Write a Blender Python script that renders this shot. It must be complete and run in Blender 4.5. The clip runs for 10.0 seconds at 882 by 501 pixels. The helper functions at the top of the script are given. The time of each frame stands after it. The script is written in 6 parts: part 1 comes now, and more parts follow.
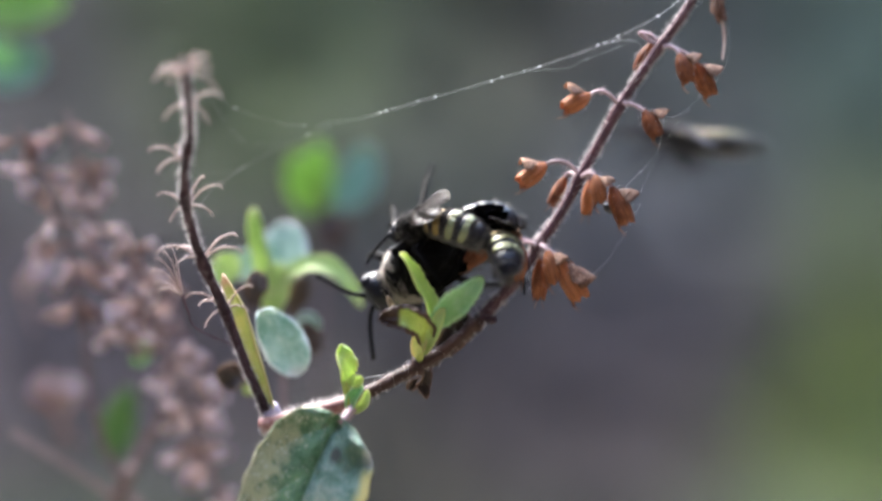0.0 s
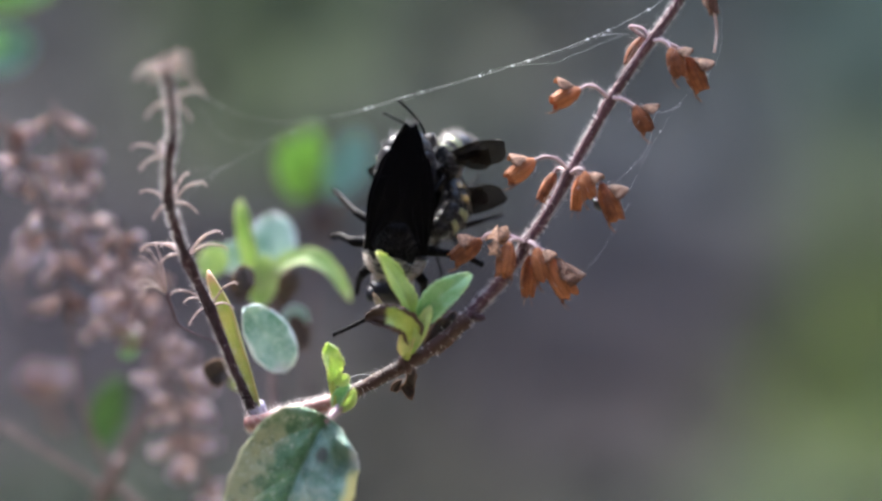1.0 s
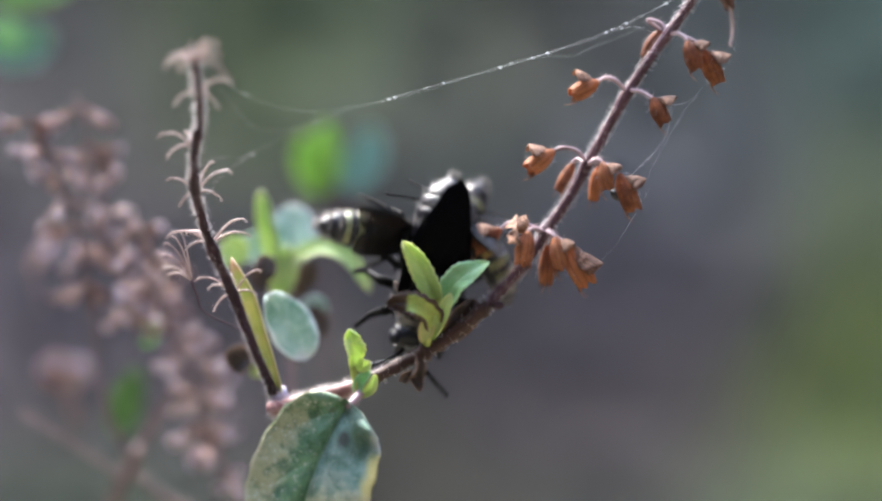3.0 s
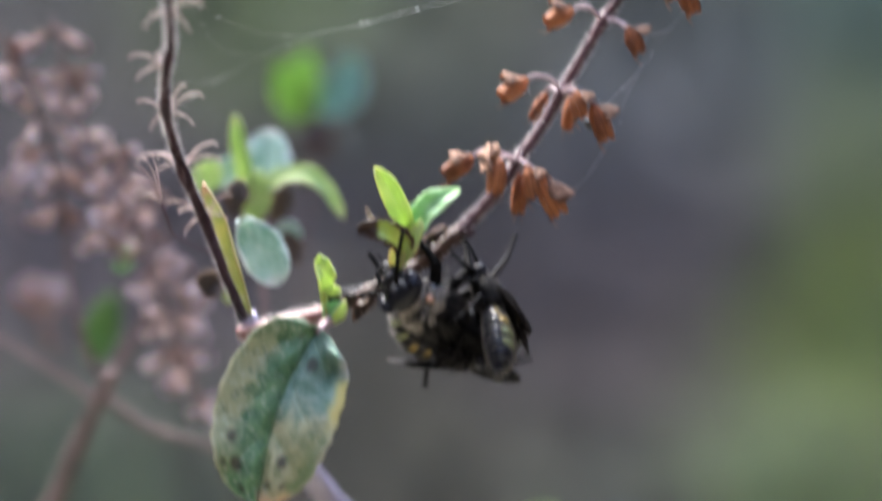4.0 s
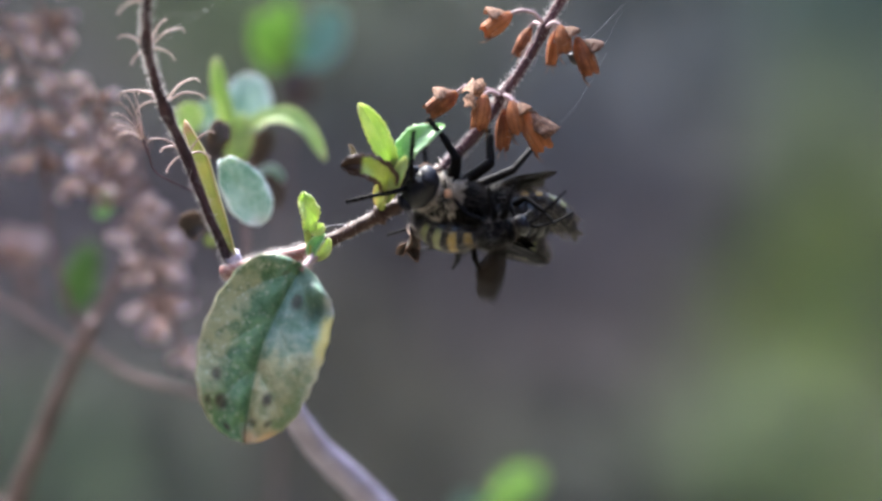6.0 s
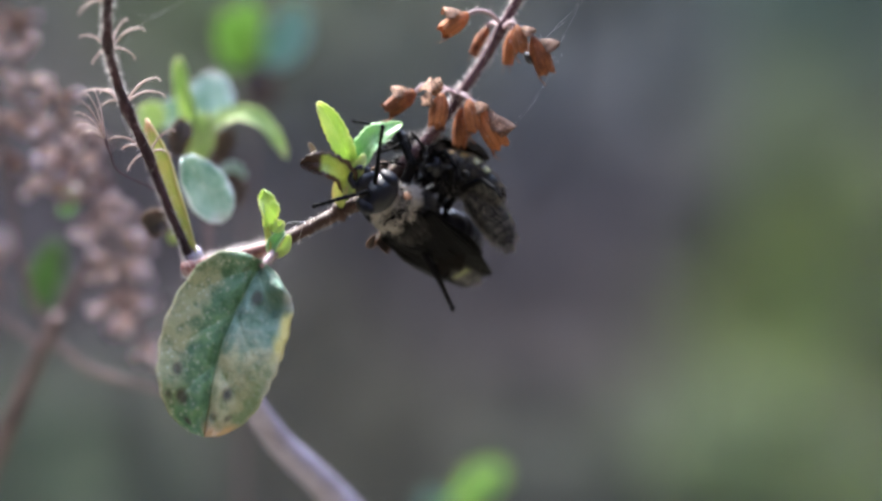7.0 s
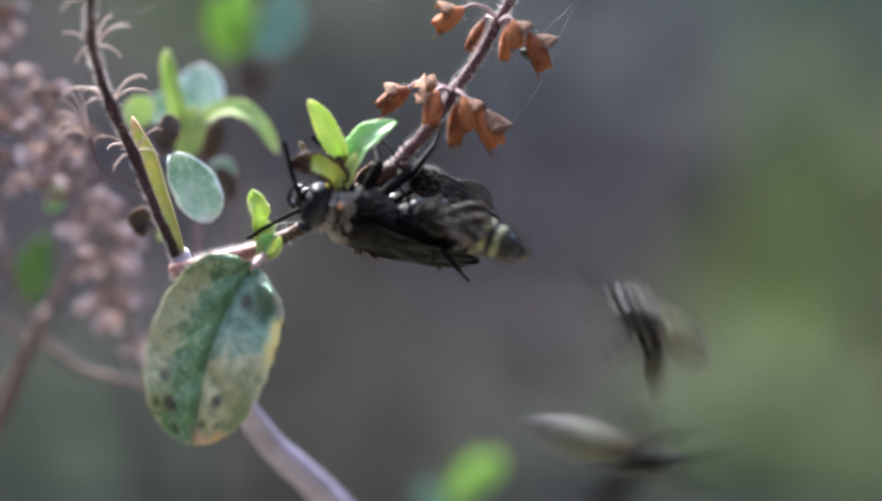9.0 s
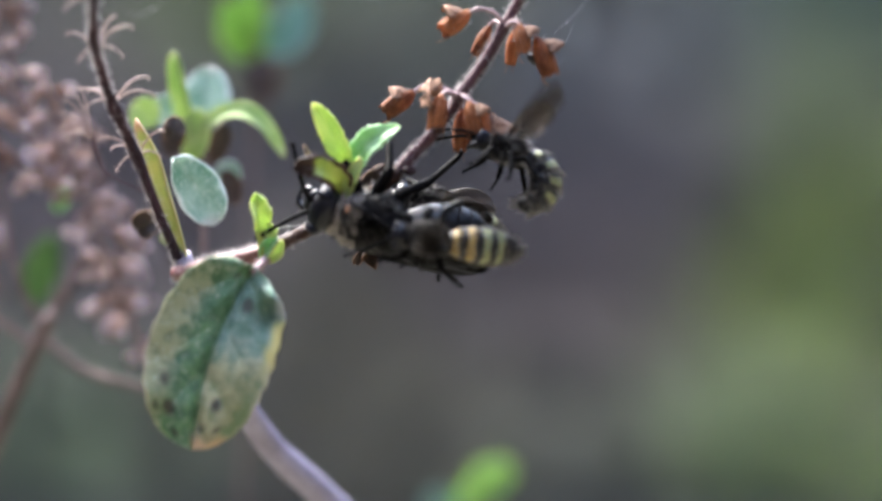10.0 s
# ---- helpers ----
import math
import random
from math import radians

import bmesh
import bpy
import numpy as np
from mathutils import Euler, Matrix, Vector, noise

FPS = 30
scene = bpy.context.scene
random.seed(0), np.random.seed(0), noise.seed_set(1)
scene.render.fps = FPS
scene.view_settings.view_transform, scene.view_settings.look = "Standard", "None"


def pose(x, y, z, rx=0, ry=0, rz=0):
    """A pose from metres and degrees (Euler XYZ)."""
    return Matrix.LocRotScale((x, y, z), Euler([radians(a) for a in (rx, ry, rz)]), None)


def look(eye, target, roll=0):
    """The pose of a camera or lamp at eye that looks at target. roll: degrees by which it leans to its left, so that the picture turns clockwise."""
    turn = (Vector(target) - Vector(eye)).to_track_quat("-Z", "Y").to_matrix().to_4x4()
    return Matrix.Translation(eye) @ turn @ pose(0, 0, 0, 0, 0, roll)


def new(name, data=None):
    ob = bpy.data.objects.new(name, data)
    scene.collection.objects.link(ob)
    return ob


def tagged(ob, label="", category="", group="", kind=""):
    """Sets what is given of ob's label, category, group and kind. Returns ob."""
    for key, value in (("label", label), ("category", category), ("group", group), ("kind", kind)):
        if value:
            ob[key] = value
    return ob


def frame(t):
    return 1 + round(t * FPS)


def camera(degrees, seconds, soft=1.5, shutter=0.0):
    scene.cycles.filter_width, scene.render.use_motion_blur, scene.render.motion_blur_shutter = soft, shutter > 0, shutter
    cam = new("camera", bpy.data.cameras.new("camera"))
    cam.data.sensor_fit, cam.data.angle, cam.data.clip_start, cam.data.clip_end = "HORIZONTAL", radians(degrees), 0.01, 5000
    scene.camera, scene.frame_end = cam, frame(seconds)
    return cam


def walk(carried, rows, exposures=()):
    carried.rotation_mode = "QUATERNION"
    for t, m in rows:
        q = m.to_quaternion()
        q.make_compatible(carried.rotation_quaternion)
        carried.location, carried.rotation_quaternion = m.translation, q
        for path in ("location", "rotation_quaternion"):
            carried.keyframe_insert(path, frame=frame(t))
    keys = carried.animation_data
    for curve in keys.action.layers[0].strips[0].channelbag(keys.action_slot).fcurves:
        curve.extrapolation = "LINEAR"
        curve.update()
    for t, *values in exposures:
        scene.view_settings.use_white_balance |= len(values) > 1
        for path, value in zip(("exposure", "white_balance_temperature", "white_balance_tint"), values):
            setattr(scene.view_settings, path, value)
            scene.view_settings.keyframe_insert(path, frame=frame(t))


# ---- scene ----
# A close view: metres in the file's poses, millimetres in the plans of the small things.
cam = camera(28.0, 10.0, 2.8, 0.5)
cam.data.dof.use_dof = True
cam.data.dof.focus_distance = 0.2512
cam.data.dof.aperture_fstop = 5.2


def eye(x, y, z, yaw, pitch, lean):
    return pose(x, y, z, 90 + pitch, 0, yaw) @ pose(0, 0, 0, 0, 0, -lean)


ROWS = [
    (0.0, -0.00000, -0.25156, 0.00000, -0.000, 0.000, 0.001),
    (0.5, -0.00316, -0.25017, 0.00017, -0.534, -1.406, 0.080),
    (1.0, 0.00216, -0.24855, 0.00489, 0.093, -1.222, -0.002),
    (1.5, 0.00052, -0.24920, 0.00348, 0.037, -1.225, -0.027),
    (2.0, 0.00224, -0.25071, 0.00181, -0.050, -0.925, -0.053),
    (2.5, -0.00140, -0.25268, 0.00210, 0.124, -0.752, -0.283),
    (2.7, -0.00101, -0.25301, 0.00214, 0.183, -0.857, 0.096),
    (3.8, 0.00101, -0.25233, 0.00264, -0.180, -1.316, -1.796),
    (4.0, 0.00254, -0.25245, 0.00109, -0.130, -3.058, -1.117),
    (4.5, 0.00595, -0.25044, -0.00014, -0.432, -5.741, -0.977),
    (5.0, 0.00672, -0.24793, 0.00035, 0.287, -5.752, -1.689),
    (5.5, 0.00223, -0.24987, -0.00471, -0.486, -4.700, -0.649),
    (6.8, 0.00052, -0.25411, -0.00537, -1.931, -3.187, -1.196),
    (7.0, 0.00317, -0.25514, -0.00520, -1.865, -3.726, -0.743),
    (7.5, 0.00390, -0.25265, -0.00214, -1.373, -4.713, -0.986),
    (8.0, 0.00498, -0.25258, -0.00453, -2.043, -4.739, -0.685),
    (8.5, 0.00520, -0.24977, -0.00345, -1.560, -4.629, -0.808),
    (9.0, 0.00405, -0.24808, -0.00082, -1.889, -4.795, -0.639),
    (9.5, 0.00272, -0.25049, -0.00861, -1.818, -4.277, 0.003),
    (10.0, 0.00683, -0.24617, -0.00092, -1.133, -4.633, -1.193),
]
walk(cam, [(t, eye(*r)) for t, *r in ROWS], [(0.0, 3.7, 6300, 9.5), (10.0, 3.7, 6300, 8)])

# ---------------------------------------------------------------- light
world = bpy.data.worlds.new("overcast_sky")
scene.world = world
world.use_nodes = True
SUN_UP, SUN_TURN = radians(55), radians(-35)
sky = world.node_tree.nodes.new("ShaderNodeTexSky")
sky.sky_type = "NISHITA"
sky.sun_disc = False
sky.sun_elevation, sky.sun_rotation = SUN_UP, SUN_TURN
sky.air_density, sky.dust_density, sky.ozone_density = 1.0, 3.0, 1.5
world.node_tree.nodes["Background"].inputs["Strength"].default_value = 0.14
world.node_tree.links.new(sky.outputs["Color"], world.node_tree.nodes["Background"].inputs["Color"])
sun = new("sun", bpy.data.lights.new("sun", "SUN"))
sun.data.energy, sun.data.angle, sun.data.color = 1.4, radians(25), (1.0, 0.96, 0.9)
sun.matrix_world = look((0, 0, 2), (0.55, -0.75, 0.6))


# ---------------------------------------------------------------- materials
def tree(name):
    m = bpy.data.materials.new(name)
    m.use_nodes = True
    nt = m.node_tree
    return m, nt, nt.nodes["Principled BSDF"]


def node(nt, kind, **inputs):
    n = nt.nodes.new(kind)
    for key, value in inputs.items():
        slot = n.inputs[int(key[1:])] if key[0] == "i" and key[1:].isdigit() else n.inputs[key.replace("_", " ")]
        if isinstance(value, bpy.types.NodeSocket):
            nt.links.new(value, slot)
        else:
            slot.default_value = value
    return n


def rgb(c):
    return (*c, 1.0)


def coords(nt, stretch=(1, 1, 1), uv=False):
    t = nt.nodes.new("ShaderNodeTexCoord")
    m = node(nt, "ShaderNodeMapping", Vector=t.outputs["UV" if uv else "Object"], Scale=stretch)
    return m.outputs["Vector"]


def noise_of(nt, vec, scale, detail=4.0, rough=0.55):
    return node(nt, "ShaderNodeTexNoise", Vector=vec, Scale=scale, Detail=detail, Roughness=rough).outputs["Fac"]


def ramp(nt, fac, stops):
    n = node(nt, "ShaderNodeValToRGB", Fac=fac)
    while len(n.color_ramp.elements) < len(stops):
        n.color_ramp.elements.new(0.5)
    for e, (p, c) in zip(n.color_ramp.elements, stops):
        e.position, e.color = p, rgb(c) if len(c) == 3 else c
    return n.outputs["Color"]


def mask(nt, value, lo, hi):
    n = node(nt, "ShaderNodeMapRange", Value=value)
    n.interpolation_type = "SMOOTHSTEP"
    n.inputs["From Min"].default_value, n.inputs["From Max"].default_value = lo, hi
    return n.outputs["Result"]


def mix(nt, fac, a, b, mode="MIX"):
    n = nt.nodes.new("ShaderNodeMix")
    n.data_type, n.blend_type = "RGBA", mode
    for slot, value in ((n.inputs[0], fac), (n.inputs[6], a), (n.inputs[7], b)):
        if isinstance(value, bpy.types.NodeSocket):
            nt.links.new(value, slot)
        else:
            slot.default_value = value if isinstance(value, float) else rgb(value)
    return n.outputs[2]


def calc(nt, op, a, b=0.0, c=0.0):
    n = nt.nodes.new("ShaderNodeMath")
    n.operation = op
    for slot, value in zip(n.inputs, (a, b, c)):
        if isinstance(value, bpy.types.NodeSocket):
            nt.links.new(value, slot)
        else:
            slot.default_value = value
    return n.outputs[0]


def finish(m, nt, bsdf, colour, rough, height=None, strength=0.4, distance=0.0002, let_through=0.0, glow_colour=None, sheen=0.0):
    if isinstance(colour, bpy.types.NodeSocket):
        nt.links.new(colour, bsdf.inputs["Base Color"])
    else:
        bsdf.inputs["Base Color"].default_value = rgb(colour)
    if isinstance(rough, bpy.types.NodeSocket):
        nt.links.new(rough, bsdf.inputs["Roughness"])
    else:
        bsdf.inputs["Roughness"].default_value = rough
    if sheen:
        bsdf.inputs["Sheen Weight"].default_value = sheen
    if height is not None:
        b = node(nt, "ShaderNodeBump", Strength=strength, Distance=distance, Height=height)
        nt.links.new(b.outputs["Normal"], bsdf.inputs["Normal"])
    if let_through:
        t = node(nt, "ShaderNodeBsdfTranslucent", Color=colour if isinstance(colour, bpy.types.NodeSocket) else rgb(colour))
        s = node(nt, "ShaderNodeMixShader", Fac=let_through)
        nt.links.new(bsdf.outputs[0], s.inputs[1])
        nt.links.new(t.outputs[0], s.inputs[2])
        nt.links.new(s.outputs[0], nt.nodes["Material Output"].inputs["Surface"])
    return m


def mottled(name, dark, light, coarse=300, fine=2500, rough=0.6, strength=0.4, let_through=0.0, stretch=(1, 1, 1), sheen=0.0, spec=0.5, vary=0.25):
    """A surface that varies at two scales and from piece to piece."""
    m, nt, bsdf = tree(name)
    v = coords(nt, stretch)
    a, b = noise_of(nt, v, coarse), noise_of(nt, v, fine, 3.0)
    info = nt.nodes.new("ShaderNodeObjectInfo")
    f = calc(nt, "ADD", calc(nt, "MULTIPLY", a, 0.65), calc(nt, "MULTIPLY", b, 0.35))
    f = calc(nt, "ADD", f, calc(nt, "MULTIPLY", calc(nt, "SUBTRACT", info.outputs["Random"], 0.5), vary))
    col = ramp(nt, f, [(0.3, dark), (0.7, light)])
    bsdf.inputs["Specular IOR Level"].default_value = spec
    r = calc(nt, "MULTIPLY_ADD", a, 0.3, rough - 0.15)
    return finish(m, nt, bsdf, col, r, b, strength, 0.00008, let_through, sheen=sheen)


def make_leaf_mat(name, green, deep, edge, tip, veins=0.35, spots=0.0, mottle=0.3, let_through=0.25, rough=0.45, edge_at=0.8, tip_at=0.86, lateral=7.0):
    """A leaf: u runs from its stalk to its tip, v across it."""
    m, nt, bsdf = tree(name)
    uv = coords(nt, uv=True)
    obj = coords(nt)
    sep = node(nt, "ShaderNodeSeparateXYZ", Vector=uv)
    u, v = sep.outputs["X"], sep.outputs["Y"]
    side = calc(nt, "ABSOLUTE", calc(nt, "MULTIPLY_ADD", v, 2.0, -1.0))
    big, small = noise_of(nt, obj, 260.0), noise_of(nt, obj, 1900.0, 5.0, 0.65)
    col = mix(nt, mask(nt, big, 0.35, 0.65), deep, green)
    col = mix(nt, calc(nt, "MULTIPLY", mask(nt, small, 0.5, 0.72), mottle), col, edge)
    wob = calc(nt, "MULTIPLY_ADD", big, 0.5, -0.25)
    rim = mask(nt, calc(nt, "ADD", side, wob), edge_at, edge_at + 0.16)
    col = mix(nt, rim, col, edge)
    end = mask(nt, calc(nt, "ADD", u, calc(nt, "MULTIPLY", wob, 0.6)), tip_at, tip_at + 0.13)
    col = mix(nt, end, col, tip)
    # the midrib and the veins that leave it forwards
    rib = calc(nt, "SUBTRACT", 1.0, mask(nt, side, 0.0, 0.05))
    wave = calc(nt, "SINE", calc(nt, "MULTIPLY", calc(nt, "MULTIPLY_ADD", side, -0.32, u), lateral * 6.28))
    line = calc(nt, "MULTIPLY", mask(nt, wave, 0.86, 1.0), calc(nt, "SUBTRACT", 1.0, mask(nt, side, 0.55, 0.95)))
    lines = calc(nt, "MAXIMUM", rib, calc(nt, "MULTIPLY", line, 0.7))
    col = mix(nt, calc(nt, "MULTIPLY", lines, veins), col, (0.42, 0.5, 0.36))
    if spots:
        cell = node(nt, "ShaderNodeTexVoronoi", Vector=obj, Scale=150.0)
        pick = mask(nt, node(nt, "ShaderNodeSeparateXYZ", Vector=cell.outputs["Color"]).outputs["X"], 0.55, 0.6)
        dot = calc(nt, "SUBTRACT", 1.0, mask(nt, calc(nt, "MULTIPLY_ADD", small, 0.14, cell.outputs["Distance"]), 0.14, 0.25))
        col = mix(nt, calc(nt, "MULTIPLY", calc(nt, "MULTIPLY", dot, pick), spots), col, (0.025, 0.025, 0.018))
    h = calc(nt, "SUBTRACT", calc(nt, "MULTIPLY", small, 0.6), calc(nt, "MULTIPLY", lines, 0.9))
    r = calc(nt, "MULTIPLY_ADD", small, 0.25, rough - 0.1)
    return finish(m, nt, bsdf, col, r, h, 0.55, 0.00025, let_through)


def make_old_leaf_mat():
    """A fading leaf: deep green by the rib, tan flecks along one side, olive towards the tip, dark round spots."""
    m, nt, bsdf = tree("leaf_old")
    uv, obj = coords(nt, uv=True), coords(nt)
    sep = node(nt, "ShaderNodeSeparateXYZ", Vector=uv)
    u, v = sep.outputs["X"], sep.outputs["Y"]
    side = calc(nt, "ABSOLUTE", calc(nt, "MULTIPLY_ADD", v, 2.0, -1.0))
    big, mid, small = noise_of(nt, obj, 150.0, 3.0), noise_of(nt, obj, 520.0, 4.0, 0.6), noise_of(nt, obj, 1250.0, 5.0, 0.7)
    wob = calc(nt, "MULTIPLY_ADD", mid, 0.7, -0.35)
    half = mask(nt, calc(nt, "ADD", v, calc(nt, "MULTIPLY", wob, 0.04)), 0.485, 0.515)
    col = mix(nt, mask(nt, mid, 0.35, 0.65), (0.045, 0.12, 0.045), (0.12, 0.23, 0.085))
    # the half beyond the rib: painted bluish sky sheen near the stalk, olive and straw further down, green again by its
    # rim
    pale = mix(nt, mask(nt, mid, 0.34, 0.66), (0.09, 0.18, 0.12), (0.2, 0.29, 0.24))
    olive = mix(nt, mask(nt, mid, 0.36, 0.6), (0.19, 0.22, 0.09), (0.37, 0.345, 0.18))
    other = mix(nt, mask(nt, calc(nt, "ADD", u, calc(nt, "MULTIPLY", wob, 0.5)), 0.34, 0.58), pale, olive)
    green_rim = calc(nt, "MULTIPLY", mask(nt, calc(nt, "ADD", u, wob), 0.55, 0.7), calc(nt, "SUBTRACT", 1.0, mask(nt, calc(nt, "ADD", v, calc(nt, "MULTIPLY", wob, 0.25)), 0.1, 0.24)))
    other = mix(nt, calc(nt, "MULTIPLY", green_rim, 0.75), other, (0.13, 0.2, 0.07))
    col = mix(nt, half, other, col)
    # a bluish sheen of the sky, painted into the colour near the stalk
    blue = calc(nt, "SUBTRACT", 1.0, mask(nt, calc(nt, "ADD", u, wob), 0.18, 0.5))
    col = mix(nt, calc(nt, "MULTIPLY", blue, mask(nt, mid, 0.38, 0.72)), col, (0.14, 0.26, 0.18))
    # the straw-coloured flank, flecked, that fades out towards the tip
    flank = calc(nt, "MULTIPLY", mask(nt, calc(nt, "ADD", v, calc(nt, "MULTIPLY", wob, 0.45)), 0.66, 0.84), calc(nt, "SUBTRACT", 1.0, mask(nt, calc(nt, "ADD", u, wob), 0.6, 0.85)))
    flank = calc(nt, "MULTIPLY", flank, mask(nt, calc(nt, "ADD", u, calc(nt, "MULTIPLY", wob, 0.3)), 0.06, 0.3))
    fleck = mask(nt, calc(nt, "ADD", calc(nt, "MULTIPLY", small, 0.5), calc(nt, "MULTIPLY", mid, 0.5)), 0.36, 0.56)
    col = mix(nt, calc(nt, "MULTIPLY", flank, calc(nt, "MULTIPLY_ADD", fleck, 0.65, 0.22)), col, (0.38, 0.365, 0.2))
    col = mix(nt, calc(nt, "MULTIPLY", mask(nt, small, 0.56, 0.72), 0.35), col, (0.38, 0.38, 0.27))
    col = mix(nt, calc(nt, "MULTIPLY", mask(nt, calc(nt, "ADD", side, calc(nt, "MULTIPLY", wob, 0.3)), 0.88, 0.98), calc(nt, "MULTIPLY", mask(nt, big, 0.4, 0.6), 0.6)), col, (0.52, 0.45, 0.3))
    tip = calc(nt, "MULTIPLY", mask(nt, calc(nt, "ADD", u, calc(nt, "MULTIPLY", wob, 0.3)), 0.84, 0.97), calc(nt, "SUBTRACT", 1.0, mask(nt, v, 0.5, 0.62)))
    col = mix(nt, tip, col, (0.52, 0.34, 0.17))
    # a dry, yellowed stretch of the rim below a whitish one
    rim = calc(nt, "SUBTRACT", 1.0, mask(nt, calc(nt, "ADD", v, calc(nt, "MULTIPLY", wob, 0.12)), 0.05, 0.13))
    whitish = calc(nt, "MULTIPLY", mask(nt, calc(nt, "ADD", u, calc(nt, "MULTIPLY", wob, 0.1)), 0.1, 0.16), calc(nt, "SUBTRACT", 1.0, mask(nt, u, 0.2, 0.26)))
    yellow = calc(nt, "MULTIPLY", mask(nt, calc(nt, "ADD", u, calc(nt, "MULTIPLY", wob, 0.1)), 0.22, 0.28), calc(nt, "SUBTRACT", 1.0, mask(nt, u, 0.4, 0.55)))
    col = mix(nt, calc(nt, "MULTIPLY", calc(nt, "MULTIPLY", rim, whitish), 0.8), col, (0.5, 0.52, 0.5))
    col = mix(nt, calc(nt, "MULTIPLY", calc(nt, "MULTIPLY", rim, yellow), 0.85), col, (0.55, 0.47, 0.14))
    # fine pale flecks, thickest on the straw-coloured side
    speck = node(nt, "ShaderNodeTexVoronoi", Vector=obj, Scale=1100.0)
    dots = calc(nt, "SUBTRACT", 1.0, mask(nt, calc(nt, "MULTIPLY_ADD", small, 0.5, speck.outputs["Distance"]), 0.38, 0.62))
    dots = calc(nt, "MULTIPLY", dots, calc(nt, "MULTIPLY_ADD", mask(nt, calc(nt, "ADD", v, wob), 0.5, 0.9), 0.5, 0.22))
    col = mix(nt, dots, col, (0.5, 0.49, 0.36))
    # single dark spots, blurred at the rim: place along and across the leaf, size, strength
    for su, sv, size, dark in ((0.63, 0.82, 0.045, 0.8), (0.75, 0.91, 0.035, 0.7), (0.75, 0.78, 0.058, 0.95), (0.9, 0.78, 0.045, 1.0), (0.71, 0.34, 0.05, 0.9), (0.85, 0.42, 0.05, 0.65), (0.84, 0.24, 0.04, 0.65), (0.24, 0.37, 0.055, 0.85), (0.12, 0.62, 0.04, 0.5)):
        d = node(nt, "ShaderNodeVectorMath", i0=coords(nt, (1.0, 0.68, 0.0), True), i1=(su, sv * 0.68, 0.0))
        d.operation = "DISTANCE"
        ring = calc(nt, "SUBTRACT", 1.0, mask(nt, calc(nt, "MULTIPLY_ADD", small, 0.03, calc(nt, "SUBTRACT", d.outputs["Value"], 0.015)), size * 0.3, size))
        col = mix(nt, calc(nt, "MULTIPLY", ring, dark), col, (0.03, 0.022, 0.012))
    rib = calc(nt, "SUBTRACT", 1.0, mask(nt, side, 0.0, 0.05))
    wave = calc(nt, "SINE", calc(nt, "MULTIPLY", calc(nt, "MULTIPLY_ADD", side, -0.34, u), 4.0 * 6.283))
    line = calc(nt, "MULTIPLY", mask(nt, wave, 0.84, 1.0), calc(nt, "SUBTRACT", 1.0, mask(nt, side, 0.4, 0.85)))
    lines = calc(nt, "MAXIMUM", rib, calc(nt, "MULTIPLY", line, 0.5))
    col = mix(nt, calc(nt, "MULTIPLY", lines, 0.22), col, (0.3, 0.4, 0.25))
    quilt = calc(nt, "MULTIPLY", wave, calc(nt, "MULTIPLY_ADD", side, -0.5, 0.5))
    h = calc(nt, "SUBTRACT", calc(nt, "ADD", calc(nt, "MULTIPLY", small, 0.8), mid), calc(nt, "ADD", calc(nt, "MULTIPLY", lines, 0.4), calc(nt, "MULTIPLY", quilt, 0.9)))
    return finish(m, nt, bsdf, col, calc(nt, "MULTIPLY_ADD", small, 0.3, 0.18), h, 0.9, 0.0007, 0.15)


LEAF_OLD = make_old_leaf_mat()
LEAF_YOUNG = make_leaf_mat("leaf_young", (0.52, 0.62, 0.24), (0.4, 0.54, 0.16), (0.62, 0.68, 0.26), (0.62, 0.66, 0.3), 0.35, 0.0, 0.4, 0.5, 0.45, lateral=5)
LEAF_FRESH = make_leaf_mat("leaf_fresh", (0.31, 0.52, 0.25), (0.2, 0.43, 0.15), (0.45, 0.66, 0.36), (0.42, 0.62, 0.3), 0.4, 0.0, 0.4, 0.38, 0.4, lateral=5)
LEAF_SCORCHED = make_leaf_mat("leaf_scorched", (0.44, 0.5, 0.12), (0.3, 0.38, 0.07), (0.06, 0.026, 0.014), (0.045, 0.02, 0.012), 0.1, 0.0, 0.3, 0.3, 0.55, 0.6, 0.58, 4)
LEAF_YELLOW = make_leaf_mat("leaf_yellowing", (0.48, 0.48, 0.2), (0.36, 0.42, 0.15), (0.55, 0.46, 0.22), (0.5, 0.36, 0.24), 0.2, 0.0, 0.4, 0.4, 0.55)
LEAF_PALE = make_leaf_mat("leaf_pale", (0.38, 0.52, 0.45), (0.17, 0.32, 0.24), (0.66, 0.71, 0.71), (0.55, 0.56, 0.54), 0.2, 0.8, 1.0, 0.3, 0.35)
LEAF_MINT = make_leaf_mat("leaf_mint", (0.42, 0.53, 0.23), (0.3, 0.43, 0.15), (0.5, 0.57, 0.3), (0.5, 0.56, 0.3), 0.2, 0.0, 0.2, 0.45, 0.5)
LEAF_FAR = make_leaf_mat("leaf_far", (0.17, 0.31, 0.26), (0.11, 0.24, 0.19), (0.24, 0.36, 0.31), (0.24, 0.34, 0.28), 0.2, 0.0, 0.3, 0.3, 0.45)
LEAF_BRIGHT = make_leaf_mat("leaf_bright", (0.25, 0.41, 0.11), (0.18, 0.32, 0.08), (0.3, 0.44, 0.14), (0.3, 0.44, 0.14), 0.2, 0.0, 0.2, 0.5, 0.5)
LEAF_LIME = make_leaf_mat("leaf_lime", (0.38, 0.56, 0.17), (0.28, 0.46, 0.12), (0.42, 0.58, 0.2), (0.42, 0.58, 0.2), 0.2, 0.0, 0.2, 0.5, 0.5)
